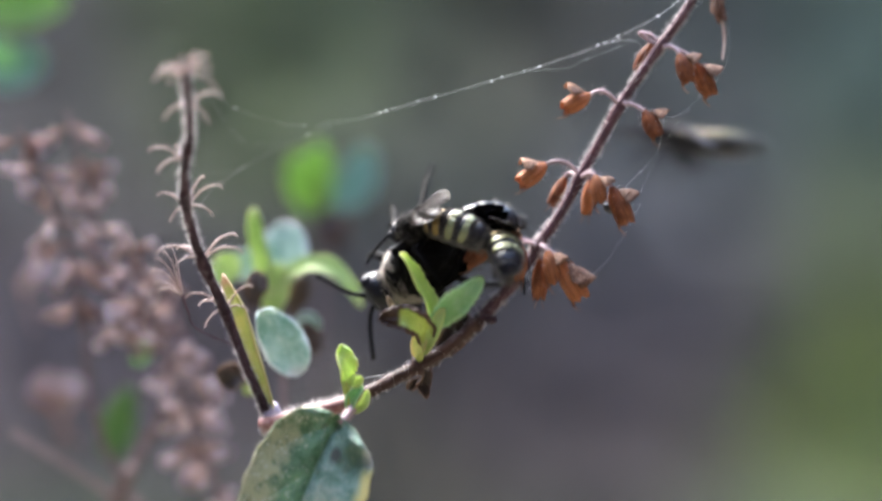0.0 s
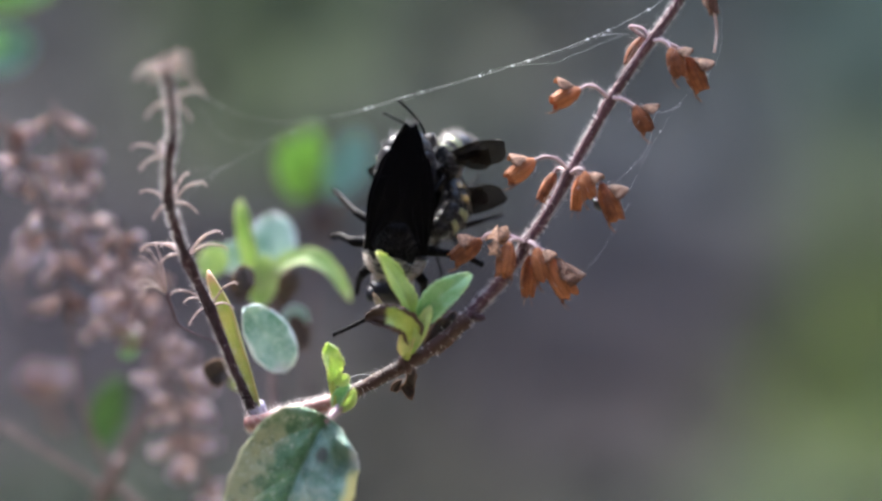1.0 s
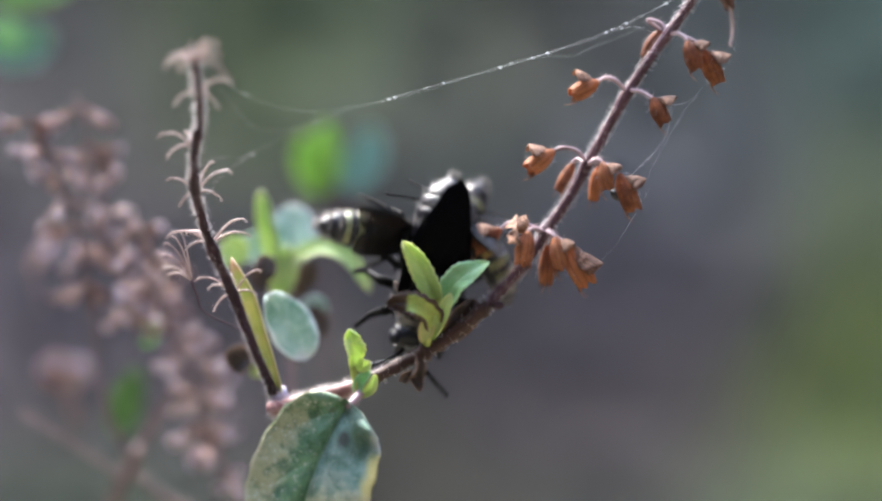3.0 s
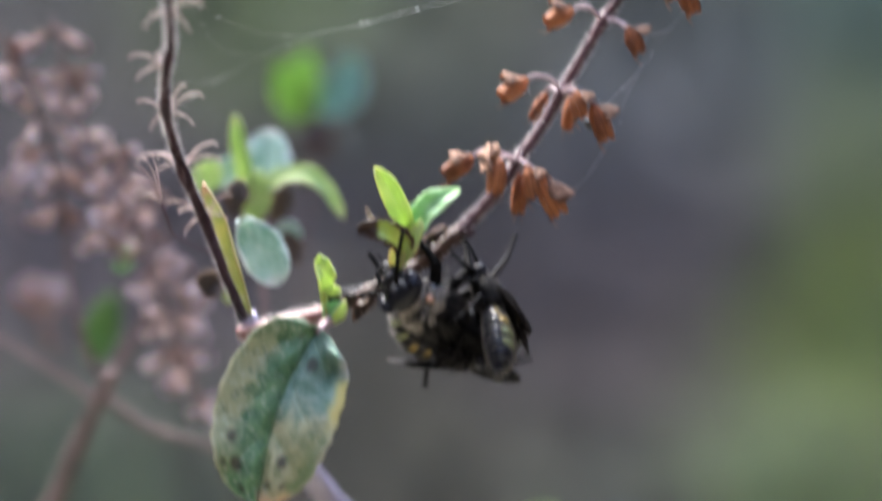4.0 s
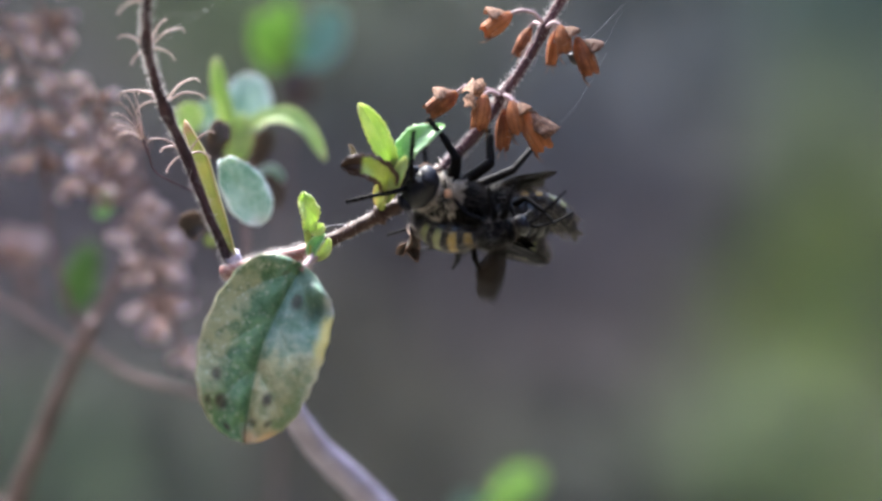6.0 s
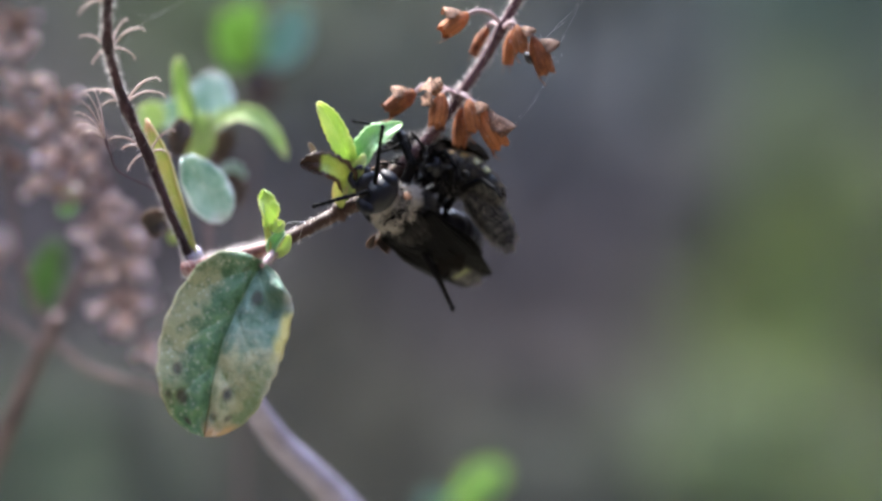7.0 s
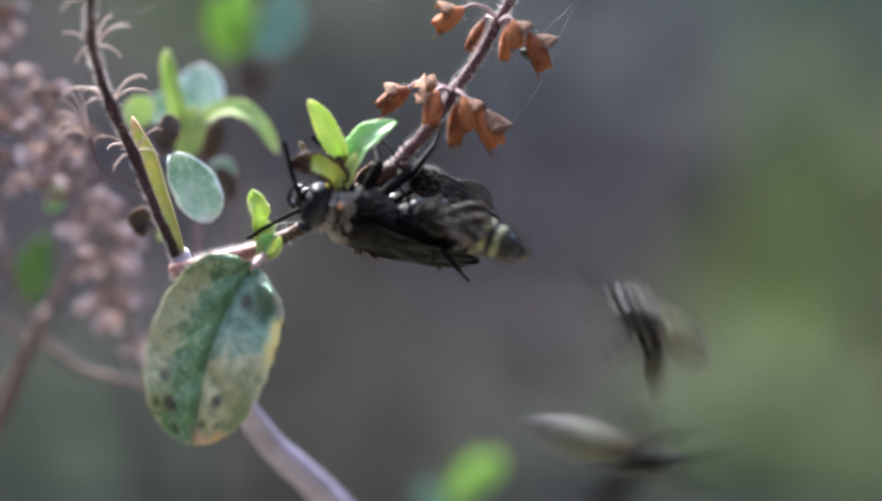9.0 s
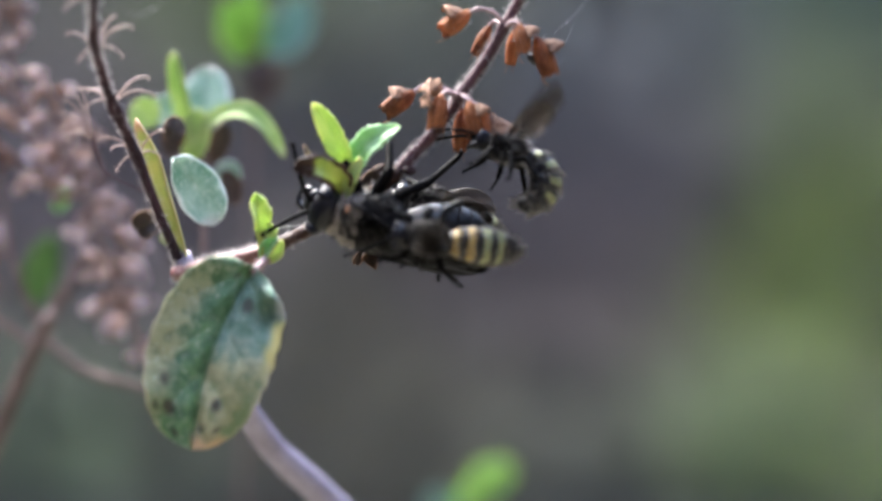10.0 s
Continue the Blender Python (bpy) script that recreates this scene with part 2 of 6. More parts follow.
LEAF_DULL = make_leaf_mat("leaf_dull", (0.1, 0.22, 0.05), (0.07, 0.16, 0.04), (0.14, 0.25, 0.07), (0.14, 0.25, 0.07), 0.2, 0.0, 0.2, 0.3, 0.6)
CURLED = make_leaf_mat("leaf_withered", (0.35, 0.28, 0.2), (0.2, 0.14, 0.1), (0.45, 0.38, 0.3), (0.4, 0.3, 0.22), 0.1, 0.0, 0.4, 0.3, 0.7)
LEAF_DRY = make_leaf_mat("leaf_dry", (0.045, 0.025, 0.018), (0.02, 0.012, 0.01), (0.12, 0.06, 0.03), (0.1, 0.05, 0.03), 0.1, 0.0, 0.4, 0.1, 0.7)
STEM_DARK = mottled("stem_dark", (0.014, 0.007, 0.01), (0.09, 0.047, 0.056), 500, 2600, 0.65, 0.6, 0, (1, 1, 0.3), spec=0.15)
STEM_BROWN = mottled("stem_brown", (0.015, 0.007, 0.005), (0.07, 0.034, 0.026), 500, 2600, 0.6, 0.5, spec=0.2)
STEM_PINK = mottled("stem_pink", (0.18, 0.07, 0.065), (0.42, 0.22, 0.21), 400, 2400, 0.55, 0.4, 0.1)
STEM_GREY = mottled("stem_grey", (0.16, 0.135, 0.18), (0.37, 0.335, 0.43), 250, 1600, 0.65, 0.5)
STEM_GREEN = mottled("stem_green", (0.28, 0.36, 0.08), (0.5, 0.5, 0.14), 300, 2000, 0.5, 0.3, 0.25)
HAIR = mottled("plant_hair", (0.6, 0.55, 0.55), (0.85, 0.8, 0.8), 300, 2000, 0.5, 0.0, 0.5)
def make_calyx_mat(name, dark, light, vein, net=0.0):
    """Papery dry cup: u runs to the mouth, v round it, with darker ribs."""
    m, nt, bsdf = tree(name)
    uv, obj = coords(nt, uv=True), coords(nt)
    v = node(nt, "ShaderNodeSeparateXYZ", Vector=uv).outputs["Y"]
    big, small = noise_of(nt, obj, 700.0), noise_of(nt, obj, 3600.0, 5.0, 0.65)
    info = nt.nodes.new("ShaderNodeObjectInfo")
    f = calc(nt, "ADD", calc(nt, "MULTIPLY_ADD", small, 0.4, -0.2), calc(nt, "ADD", big, calc(nt, "MULTIPLY_ADD", info.outputs["Random"], 0.5, -0.25)))
    col = ramp(nt, f, [(0.28, dark), (0.72, light)])
    wave = calc(nt, "SINE", calc(nt, "MULTIPLY", calc(nt, "MULTIPLY_ADD", big, 0.06, v), 10 * 6.283))
    rib = mask(nt, wave, 0.45, 1.0)
    col = mix(nt, calc(nt, "MULTIPLY", rib, 0.4), col, vein)
    h = calc(nt, "ADD", calc(nt, "MULTIPLY", rib, 0.8), small)
    if net:
        # the paper-thin lip: a mesh of dark veins
        cell = node(nt, "ShaderNodeTexVoronoi", Vector=obj, Scale=1300.0)
        cell.feature = "DISTANCE_TO_EDGE"
        thread = calc(nt, "SUBTRACT", 1.0, mask(nt, cell.outputs["Distance"], 0.02, 0.14))
        col = mix(nt, calc(nt, "MULTIPLY", thread, net), col, vein)
        h = calc(nt, "ADD", h, thread)
    bsdf.inputs["Specular IOR Level"].default_value = 0.25
    return finish(m, nt, bsdf, col, calc(nt, "MULTIPLY_ADD", small, 0.3, 0.5), h, 0.6, 0.00012, 0.38)


CALYX = make_calyx_mat("calyx", (0.16, 0.052, 0.024), (0.44, 0.165, 0.068), (0.08, 0.028, 0.015))
CALYX_LIP = make_calyx_mat("calyx_lip", (0.16, 0.075, 0.045), (0.42, 0.235, 0.15), (0.06, 0.028, 0.018), 0.75)
STALK = mottled("flower_stalk", (0.2, 0.12, 0.13), (0.48, 0.36, 0.38), 500, 2600, 0.6, 0.4)
BRACT = mottled("bare_bract", (0.28, 0.19, 0.17), (0.62, 0.5, 0.46), 500, 2600, 0.6, 0.3, 0.3)
DRY_FLOWER = mottled("dry_flower", (0.17, 0.088, 0.065), (0.42, 0.305, 0.285), 180, 1200, 0.7, 0.5, 0.3, spec=0.2, vary=0.7)
DRY_LIP = mottled("dry_lip", (0.32, 0.25, 0.265), (0.62, 0.53, 0.56), 180, 1200, 0.6, 0.4, 0.35, vary=0.5)
DRY_STEM = mottled("dry_stem", (0.075, 0.05, 0.048), (0.19, 0.135, 0.13), 200, 1200, 0.7, 0.5, spec=0.2)
SEED = mottled("seed", (0.008, 0.007, 0.007), (0.025, 0.02, 0.02), 800, 3000, 0.4, 0.3)
SILK = mottled("silk", (0.8, 0.8, 0.8), (0.95, 0.95, 0.95), 400, 3000, 0.25, 0.0, 0.3, spec=1.0)
DEW = mottled("dew", (0.85, 0.87, 0.9), (0.97, 0.97, 0.98), 400, 3000, 0.1, 0.0, 0.0, spec=1.0)
CHITIN = mottled("black_cuticle", (0.0015, 0.0015, 0.0025), (0.006, 0.0055, 0.0095), 700, 6000, 0.33, 0.25, spec=0.28, vary=0.0)
CHITIN_DULL = mottled("dull_cuticle", (0.0014, 0.0014, 0.0014), (0.005, 0.0042, 0.005), 900, 7000, 0.65, 0.7, spec=0.05, vary=0.0)
EYE = mottled("compound_eye", (0.004, 0.004, 0.006), (0.012, 0.012, 0.02), 2000, 14000, 0.45, 0.2, spec=0.12, vary=0.0)
YELLOW = mottled("yellow_cuticle", (0.18, 0.11, 0.028), (0.36, 0.255, 0.075), 700, 5000, 0.5, 0.2, vary=0.0)
CREAM = mottled("cream_cuticle", (0.095, 0.1, 0.04), (0.25, 0.262, 0.12), 700, 5000, 0.5, 0.2, vary=0.0)
COLLAR = mottled("collar_fur", (0.26, 0.23, 0.2), (0.68, 0.62, 0.56), 800, 4000, 0.5, 0.0, 0.2, spec=0.2, vary=0.1)
FUR = mottled("pale_fur", (0.026, 0.023, 0.022), (0.17, 0.153, 0.143), 800, 4000, 0.5, 0.0, 0.2, spec=0.2, vary=0.1)
FUR_PALE = mottled("grey_fur", (0.12, 0.11, 0.1), (0.48, 0.45, 0.42), 800, 4000, 0.5, 0.0, 0.2, spec=0.2, vary=0.1)
FRINGE = mottled("pale_fringe", (0.09, 0.082, 0.075), (0.34, 0.315, 0.29), 800, 4000, 0.5, 0.0, 0.4, spec=0.2, vary=0.1)
FUR_DARK = mottled("dark_fur", (0.004, 0.0032, 0.003), (0.03, 0.024, 0.02), 800, 4000, 0.5, 0.0, 0.1, vary=0.0)
AMBER = mottled("amber_plate", (0.24, 0.09, 0.035), (0.42, 0.2, 0.09), 900, 4000, 0.35, 0.2, vary=0.0)


def make_wing_mat(name, tint, clear, gloss):
    """A thin membrane: partly clear, with a faint gloss."""
    m, nt, bsdf = tree(name)
    v = coords(nt)
    n = noise_of(nt, v, 900.0)
    col = ramp(nt, n, [(0.3, tint), (0.7, tuple(c * 1.7 for c in tint))])
    nt.links.new(col, bsdf.inputs["Base Color"])
    bsdf.inputs["Roughness"].default_value = 0.35
    bsdf.inputs["Specular IOR Level"].default_value = gloss
    clearing = node(nt, "ShaderNodeBsdfTransparent", Color=(0.85, 0.8, 0.75, 1))
    s = node(nt, "ShaderNodeMixShader", Fac=calc(nt, "MULTIPLY_ADD", n, clear * 0.8, clear * 0.3))
    nt.links.new(bsdf.outputs[0], s.inputs[1])
    nt.links.new(clearing.outputs[0], s.inputs[2])
    nt.links.new(s.outputs[0], nt.nodes["Material Output"].inputs["Surface"])
    return m


WING_DARK = make_wing_mat("dark_wing", (0.0007, 0.0006, 0.0009), 0.06, 0.035)
WING_CLEAR = make_wing_mat("clear_wing", (0.03, 0.026, 0.022), 0.95, 0.2)
WING_SMOKE = make_wing_mat("smoky_wing", (0.0075, 0.0058, 0.0045), 0.62, 0.1)


def make_distance_mat(name, base, patches, reach):
    """Undergrowth far off: leaf green, litter and shade that pass softly into one another; patches: (x, z, colour)."""
    m, nt, bsdf = tree(name)
    geo = nt.nodes.new("ShaderNodeNewGeometry")
    pos = geo.outputs["Position"]

    def vec(op, a, b=None, scale=None):
        n = node(nt, "ShaderNodeVectorMath", i0=a)
        n.operation = op
        if b is not None:
            if isinstance(b, bpy.types.NodeSocket):
                nt.links.new(b, n.inputs[1])
            else:
                n.inputs[1].default_value = b
        if scale is not None:
            if isinstance(scale, bpy.types.NodeSocket):
                nt.links.new(scale, n.inputs["Scale"])
            else:
                n.inputs["Scale"].default_value = scale
        return n.outputs["Value" if op in ("DISTANCE", "LENGTH") else "Vector"]

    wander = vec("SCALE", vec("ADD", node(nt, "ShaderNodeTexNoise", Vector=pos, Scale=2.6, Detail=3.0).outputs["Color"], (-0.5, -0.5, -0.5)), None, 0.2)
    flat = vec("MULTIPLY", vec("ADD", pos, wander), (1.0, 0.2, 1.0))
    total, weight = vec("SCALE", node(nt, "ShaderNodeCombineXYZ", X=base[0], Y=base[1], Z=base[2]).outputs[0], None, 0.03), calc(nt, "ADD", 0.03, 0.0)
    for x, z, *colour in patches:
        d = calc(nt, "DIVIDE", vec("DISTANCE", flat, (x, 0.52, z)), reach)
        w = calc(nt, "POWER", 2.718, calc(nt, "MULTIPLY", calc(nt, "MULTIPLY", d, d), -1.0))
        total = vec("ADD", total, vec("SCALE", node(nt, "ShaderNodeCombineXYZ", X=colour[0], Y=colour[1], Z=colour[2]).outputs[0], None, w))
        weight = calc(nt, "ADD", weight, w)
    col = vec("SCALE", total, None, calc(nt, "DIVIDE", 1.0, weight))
    grain = node(nt, "ShaderNodeTexNoise", Vector=pos, Scale=30.0, Detail=5.0).outputs["Fac"]
    col = mix(nt, 0.5, col, ramp(nt, grain, [(0.3, (0.55, 0.55, 0.55)), (0.7, (1.45, 1.45, 1.45))]), "MULTIPLY")
    each = ramp(nt, geo.outputs["Random Per Island"], [(0.0, (0.8, 0.8, 0.8)), (1.0, (1.2, 1.2, 1.2))])
    col = mix(nt, 1.0, col, each, "MULTIPLY")
    bsdf.inputs["Specular IOR Level"].default_value = 0.2
    return finish(m, nt, bsdf, col, 0.95, grain, 0.6, 0.02, 0.3)


# ---------------------------------------------------------------- building blocks
def V(x, y, z):
    return Vector((x, y, z))


ORIGIN = {}


def thing(name, base, label, category, group="", kind=""):
    """An Empty at the thing's base (mm), which parents its parts."""
    ob = new(name)
    ob.empty_display_size = 0.005
    ob.location = base * 0.001
    ORIGIN[ob] = base
    return tagged(ob, label, category, group, kind)


def mesh_of(name, bm, material, origin=None, smooth=True):
    if origin is not None:
        bmesh.ops.translate(bm, verts=bm.verts, vec=-origin)
    bmesh.ops.scale(bm, verts=bm.verts, vec=(0.001, 0.001, 0.001))
    bmesh.ops.recalc_face_normals(bm, faces=bm.faces)
    me = bpy.data.meshes.new(name)
    bm.to_mesh(me)
    bm.free()
    me.materials.append(material)
    if smooth:
        me.polygons.foreach_set("use_smooth", [True] * len(me.polygons))
    return me


def part(name, bm, material, parent, label="", kind=""):
    """Links a bmesh, drawn in the world's mm, as one mesh under a thing or a part."""
    root = parent.parent or parent
    ob = new(name, mesh_of(name, bm, material, ORIGIN[root]))
    ob.parent = parent
    return tagged(ob, label, "", "", kind)


def spline(pts, steps=6):
    """A smooth line through the points."""
    p = [pts[0] * 2 - pts[1], *pts, pts[-1] * 2 - pts[-2]]
    out = []
    for i in range(1, len(p) - 2):
        for k in range(steps):
            s = k / steps
            a, b, c, d = p[i - 1], p[i], p[i + 1], p[i + 2]
            out.append(0.5 * (2 * b + (c - a) * s + (2 * a - 5 * b + 4 * c - d) * s * s + (3 * b - a - 3 * c + d) * s ** 3))
    out.append(pts[-1])
    return out


def frame_at(line, i):
    t = (line[min(i + 1, len(line) - 1)] - line[max(i - 1, 0)]).normalized()
    ref = Vector((0, 1, 0)) if abs(t.y) < 0.9 else Vector((1, 0, 0))
    n = t.cross(ref).normalized()
    return t, n, t.cross(n)


def tube(bm, pts, r0, r1, sides=10, steps=6, rough=0.06, knots=()):
    """A tapering stalk along a smooth line, uneven, with closed ends. knots: (share, swelling)."""
    line = spline(pts, steps)
    rings = []
    seed = Vector((random.random() * 50, random.random() * 50, 0))
    for i, c in enumerate(line):
        s = i / (len(line) - 1)
        r = r0 + (r1 - r0) * s
        for where, more in knots:
            r += more * math.exp(-((s - where) / 0.02) ** 2)
        t, n, b = frame_at(line, i)
        ring = []
        for k in range(sides):
            a = 2 * math.pi * k / sides
            w = 1 + rough * noise.noise(seed + Vector((math.cos(a) * 1.2, math.sin(a) * 1.2, i * 0.35))) * 2
            ring.append(bm.verts.new(c + (n * math.cos(a) + b * math.sin(a)) * r * w))
        rings.append(ring)
    for r, q in zip(rings, rings[1:]):
        for k in range(sides):
            bm.faces.new((r[k], r[(k + 1) % sides], q[(k + 1) % sides], q[k]))
    bm.faces.new(rings[0])
    bm.faces.new(rings[-1][::-1])
    return line


def spike(bm, base, tip, r):
    """A hair: a slim three-sided point."""
    t = (tip - base).normalized()
    n = t.orthogonal().normalized()
    b = t.cross(n)
    ring = [bm.verts.new(base + (n * math.cos(a) + b * math.sin(a)) * r) for a in (0, 2.09, 4.19)]
    top = bm.verts.new(tip)
    for k in range(3):
        bm.faces.new((ring[k], ring[(k + 1) % 3], top))


def hairs_along(bm, line, r0, r1, count, length, thick=0.035):
    for _ in range(count):
        s = random.random()
        i = min(int(s * (len(line) - 1)), len(line) - 2)
        c = line[i].lerp(line[i + 1], random.random())
        t, n, b = frame_at(line, i)
        a = random.random() * 6.283
        out = n * math.cos(a) + b * math.sin(a)
        r = r0 + (r1 - r0) * s
        way = (out + t * random.uniform(-0.35, 0.35)).normalized()
        spike(bm, c + out * r * 0.9, c + out * r * 0.9 + way * length * random.uniform(0.5, 1.25), thick)


def sheet(fn, nu, nv, thick):
    """A thin solid sheet from fn(u, v), u in 0..1 and v in -1..1, with UVs."""
    bm = bmesh.new()
    uvs = bm.loops.layers.uv.new("leaf")
    P = [[fn(i / nu, 2 * j / nv - 1) for j in range(nv + 1)] for i in range(nu + 1)]

    def normal(i, j):
        a = P[min(i + 1, nu)][j] - P[max(i - 1, 0)][j]
        b = P[i][min(j + 1, nv)] - P[i][max(j - 1, 0)]
        n = a.cross(b)
        return n.normalized() if n.length > 1e-9 else Vector((0, -1, 0))

    N = [[normal(i, j) for j in range(nv + 1)] for i in range(nu + 1)]
    top = [[bm.verts.new(P[i][j] + N[i][j] * thick / 2) for j in range(nv + 1)] for i in range(nu + 1)]
    low = [[bm.verts.new(P[i][j] - N[i][j] * thick / 2) for j in range(nv + 1)] for i in range(nu + 1)]

    def face(vs, ij):
        f = bm.faces.new(vs)
        for loop, (i, j) in zip(f.loops, ij):
            loop[uvs].uv = (i / nu, j / nv)

    for i in range(nu):
        for j in range(nv):
            q = ((i, j), (i + 1, j), (i + 1, j + 1), (i, j + 1))
            face([top[a][b] for a, b in q], q)
            q = q[::-1]
            face([low[a][b] for a, b in q], q)
    rim = [(i, 0) for i in range(nu)] + [(nu, j) for j in range(nv)] + [(i, nv) for i in range(nu, 0, -1)] + [(0, j) for j in range(nv, 0, -1)]
    for a, b in zip(rim, rim[1:] + rim[:1]):
        face((top[a[0]][a[1]], low[a[0]][a[1]], low[b[0]][b[1]], top[b[0]][b[1]]), (a, a, b, b))
    return bm


def leaf_bm(rib, half, face=(0, -1, 0), fullness=0.7, peak=0.45, cup=0.15, wave=0.04, teeth=0.02, thick=0.18, nu=22, nv=14, curl=0.0, crease=0.035, dents=()):
    """A leaf about a midrib of three or more points (mm). cup: how far its halves fold up."""
    line = spline(rib, 8)
    face = Vector(face).normalized()
    length = sum((b - a).length for a, b in zip(line, line[1:]))
    seed = Vector((random.random() * 90, random.random() * 90, 7))
    ex = math.log(0.5) / math.log(peak)

    def fn(u, v):
        f = u * (len(line) - 1)
        i = min(int(f), len(line) - 2)
        c = line[i].lerp(line[i + 1], f - i)
        t = (line[i + 1] - line[i]).normalized()
        side = t.cross(face)
        side = side.normalized() if side.length > 1e-4 else Vector((1, 0, 0))
        up = side.cross(t)
        w = half * max(math.sin(math.pi * min(max(u, 0.0), 1.0) ** ex), 0.0) ** fullness + 0.02
        w *= 1 + teeth * math.sin(u * 60) * abs(v)
        k = noise.noise(seed + Vector((u * 4, v * 1.5, 0)))
        lift = cup * w * abs(v) ** 1.6 + wave * length * k * abs(v) + curl * w * v * v * u
        for du, dv, depth, wide in dents:
            lift += depth * math.exp(-((u - du) / wide) ** 2 - ((v - dv) / (wide * 3.5)) ** 2)
        lift -= crease * half * math.exp(-(v / 0.09) ** 2)
        return c + side * v * w * math.cos(min(cup, 1.2) * 0.6 * abs(v)) + up * lift

    return sheet(fn, nu, nv, thick)


def ball(bm, c, rx, ry, rz, turn=None, seg=14, rings=9, uneven=0.0, power=1.0):
    """A rounded body, uneven, with its long axis turned by the matrix turn."""
    turn = turn or Matrix.Identity(3)
    seed = Vector((random.random() * 70, 3, 5))
    grid = []
    for i in range(1, rings):
        th = math.pi * i / rings
        row = []
        for k in range(seg):
            ph = 2 * math.pi * k / seg
            d = Vector((-math.cos(th), math.sin(th) * math.cos(ph), math.sin(th) * math.sin(ph)))
            q = 1 + uneven * noise.noise(seed + d * 2.2)
            row.append(bm.verts.new(c + turn @ Vector((d.x * rx, d.y * ry, d.z * rz)) * q))
        grid.append(row)
    a, z = bm.verts.new(c + turn @ Vector((-rx, 0, 0))), bm.verts.new(c + turn @ Vector((rx, 0, 0)))
    for k in range(seg):
        bm.faces.new((a, grid[0][(k + 1) % seg], grid[0][k]))
        bm.faces.new((z, grid[-1][k], grid[-1][(k + 1) % seg]))
    for r, q in zip(grid, grid[1:]):
        for k in range(seg):
            bm.faces.new((r[k], r[(k + 1) % seg], q[(k + 1) % seg], q[k]))


# ---------------------------------------------------------------- the setting
def make_ground():
    bm = bmesh.new()
    rings, seg = (0.0, 0.3, 0.7, 1.2, 1.8, 2.6, 4, 8, 20, 60, 200), 40
    prev = None
    for r in rings:
        ring = []
        for k in range(seg):
            a = 2 * math.pi * k / seg
            p = Vector((r * math.cos(a), r * math.sin(a), 0))
            ring.append(bm.verts.new((p.x * 1000, p.y * 1000, -620 + 50 * noise.noise(p * 1.7))))
        if prev:
            for k in range(seg):
                bm.faces.new((prev[k], prev[(k + 1) % seg], ring[(k + 1) % seg], ring[k]))
        prev = ring
    bmesh.ops.remove_doubles(bm, verts=bm.verts, dist=1.0)
    ob = new("ground", mesh_of("ground", bm, mottled("litter", (0.04, 0.04, 0.03), (0.13, 0.12, 0.085), 3, 40, 0.9, 0.6), None))
    tagged(ob, "dim earth with leaf litter and sparse grass", "ground", "", "structure")


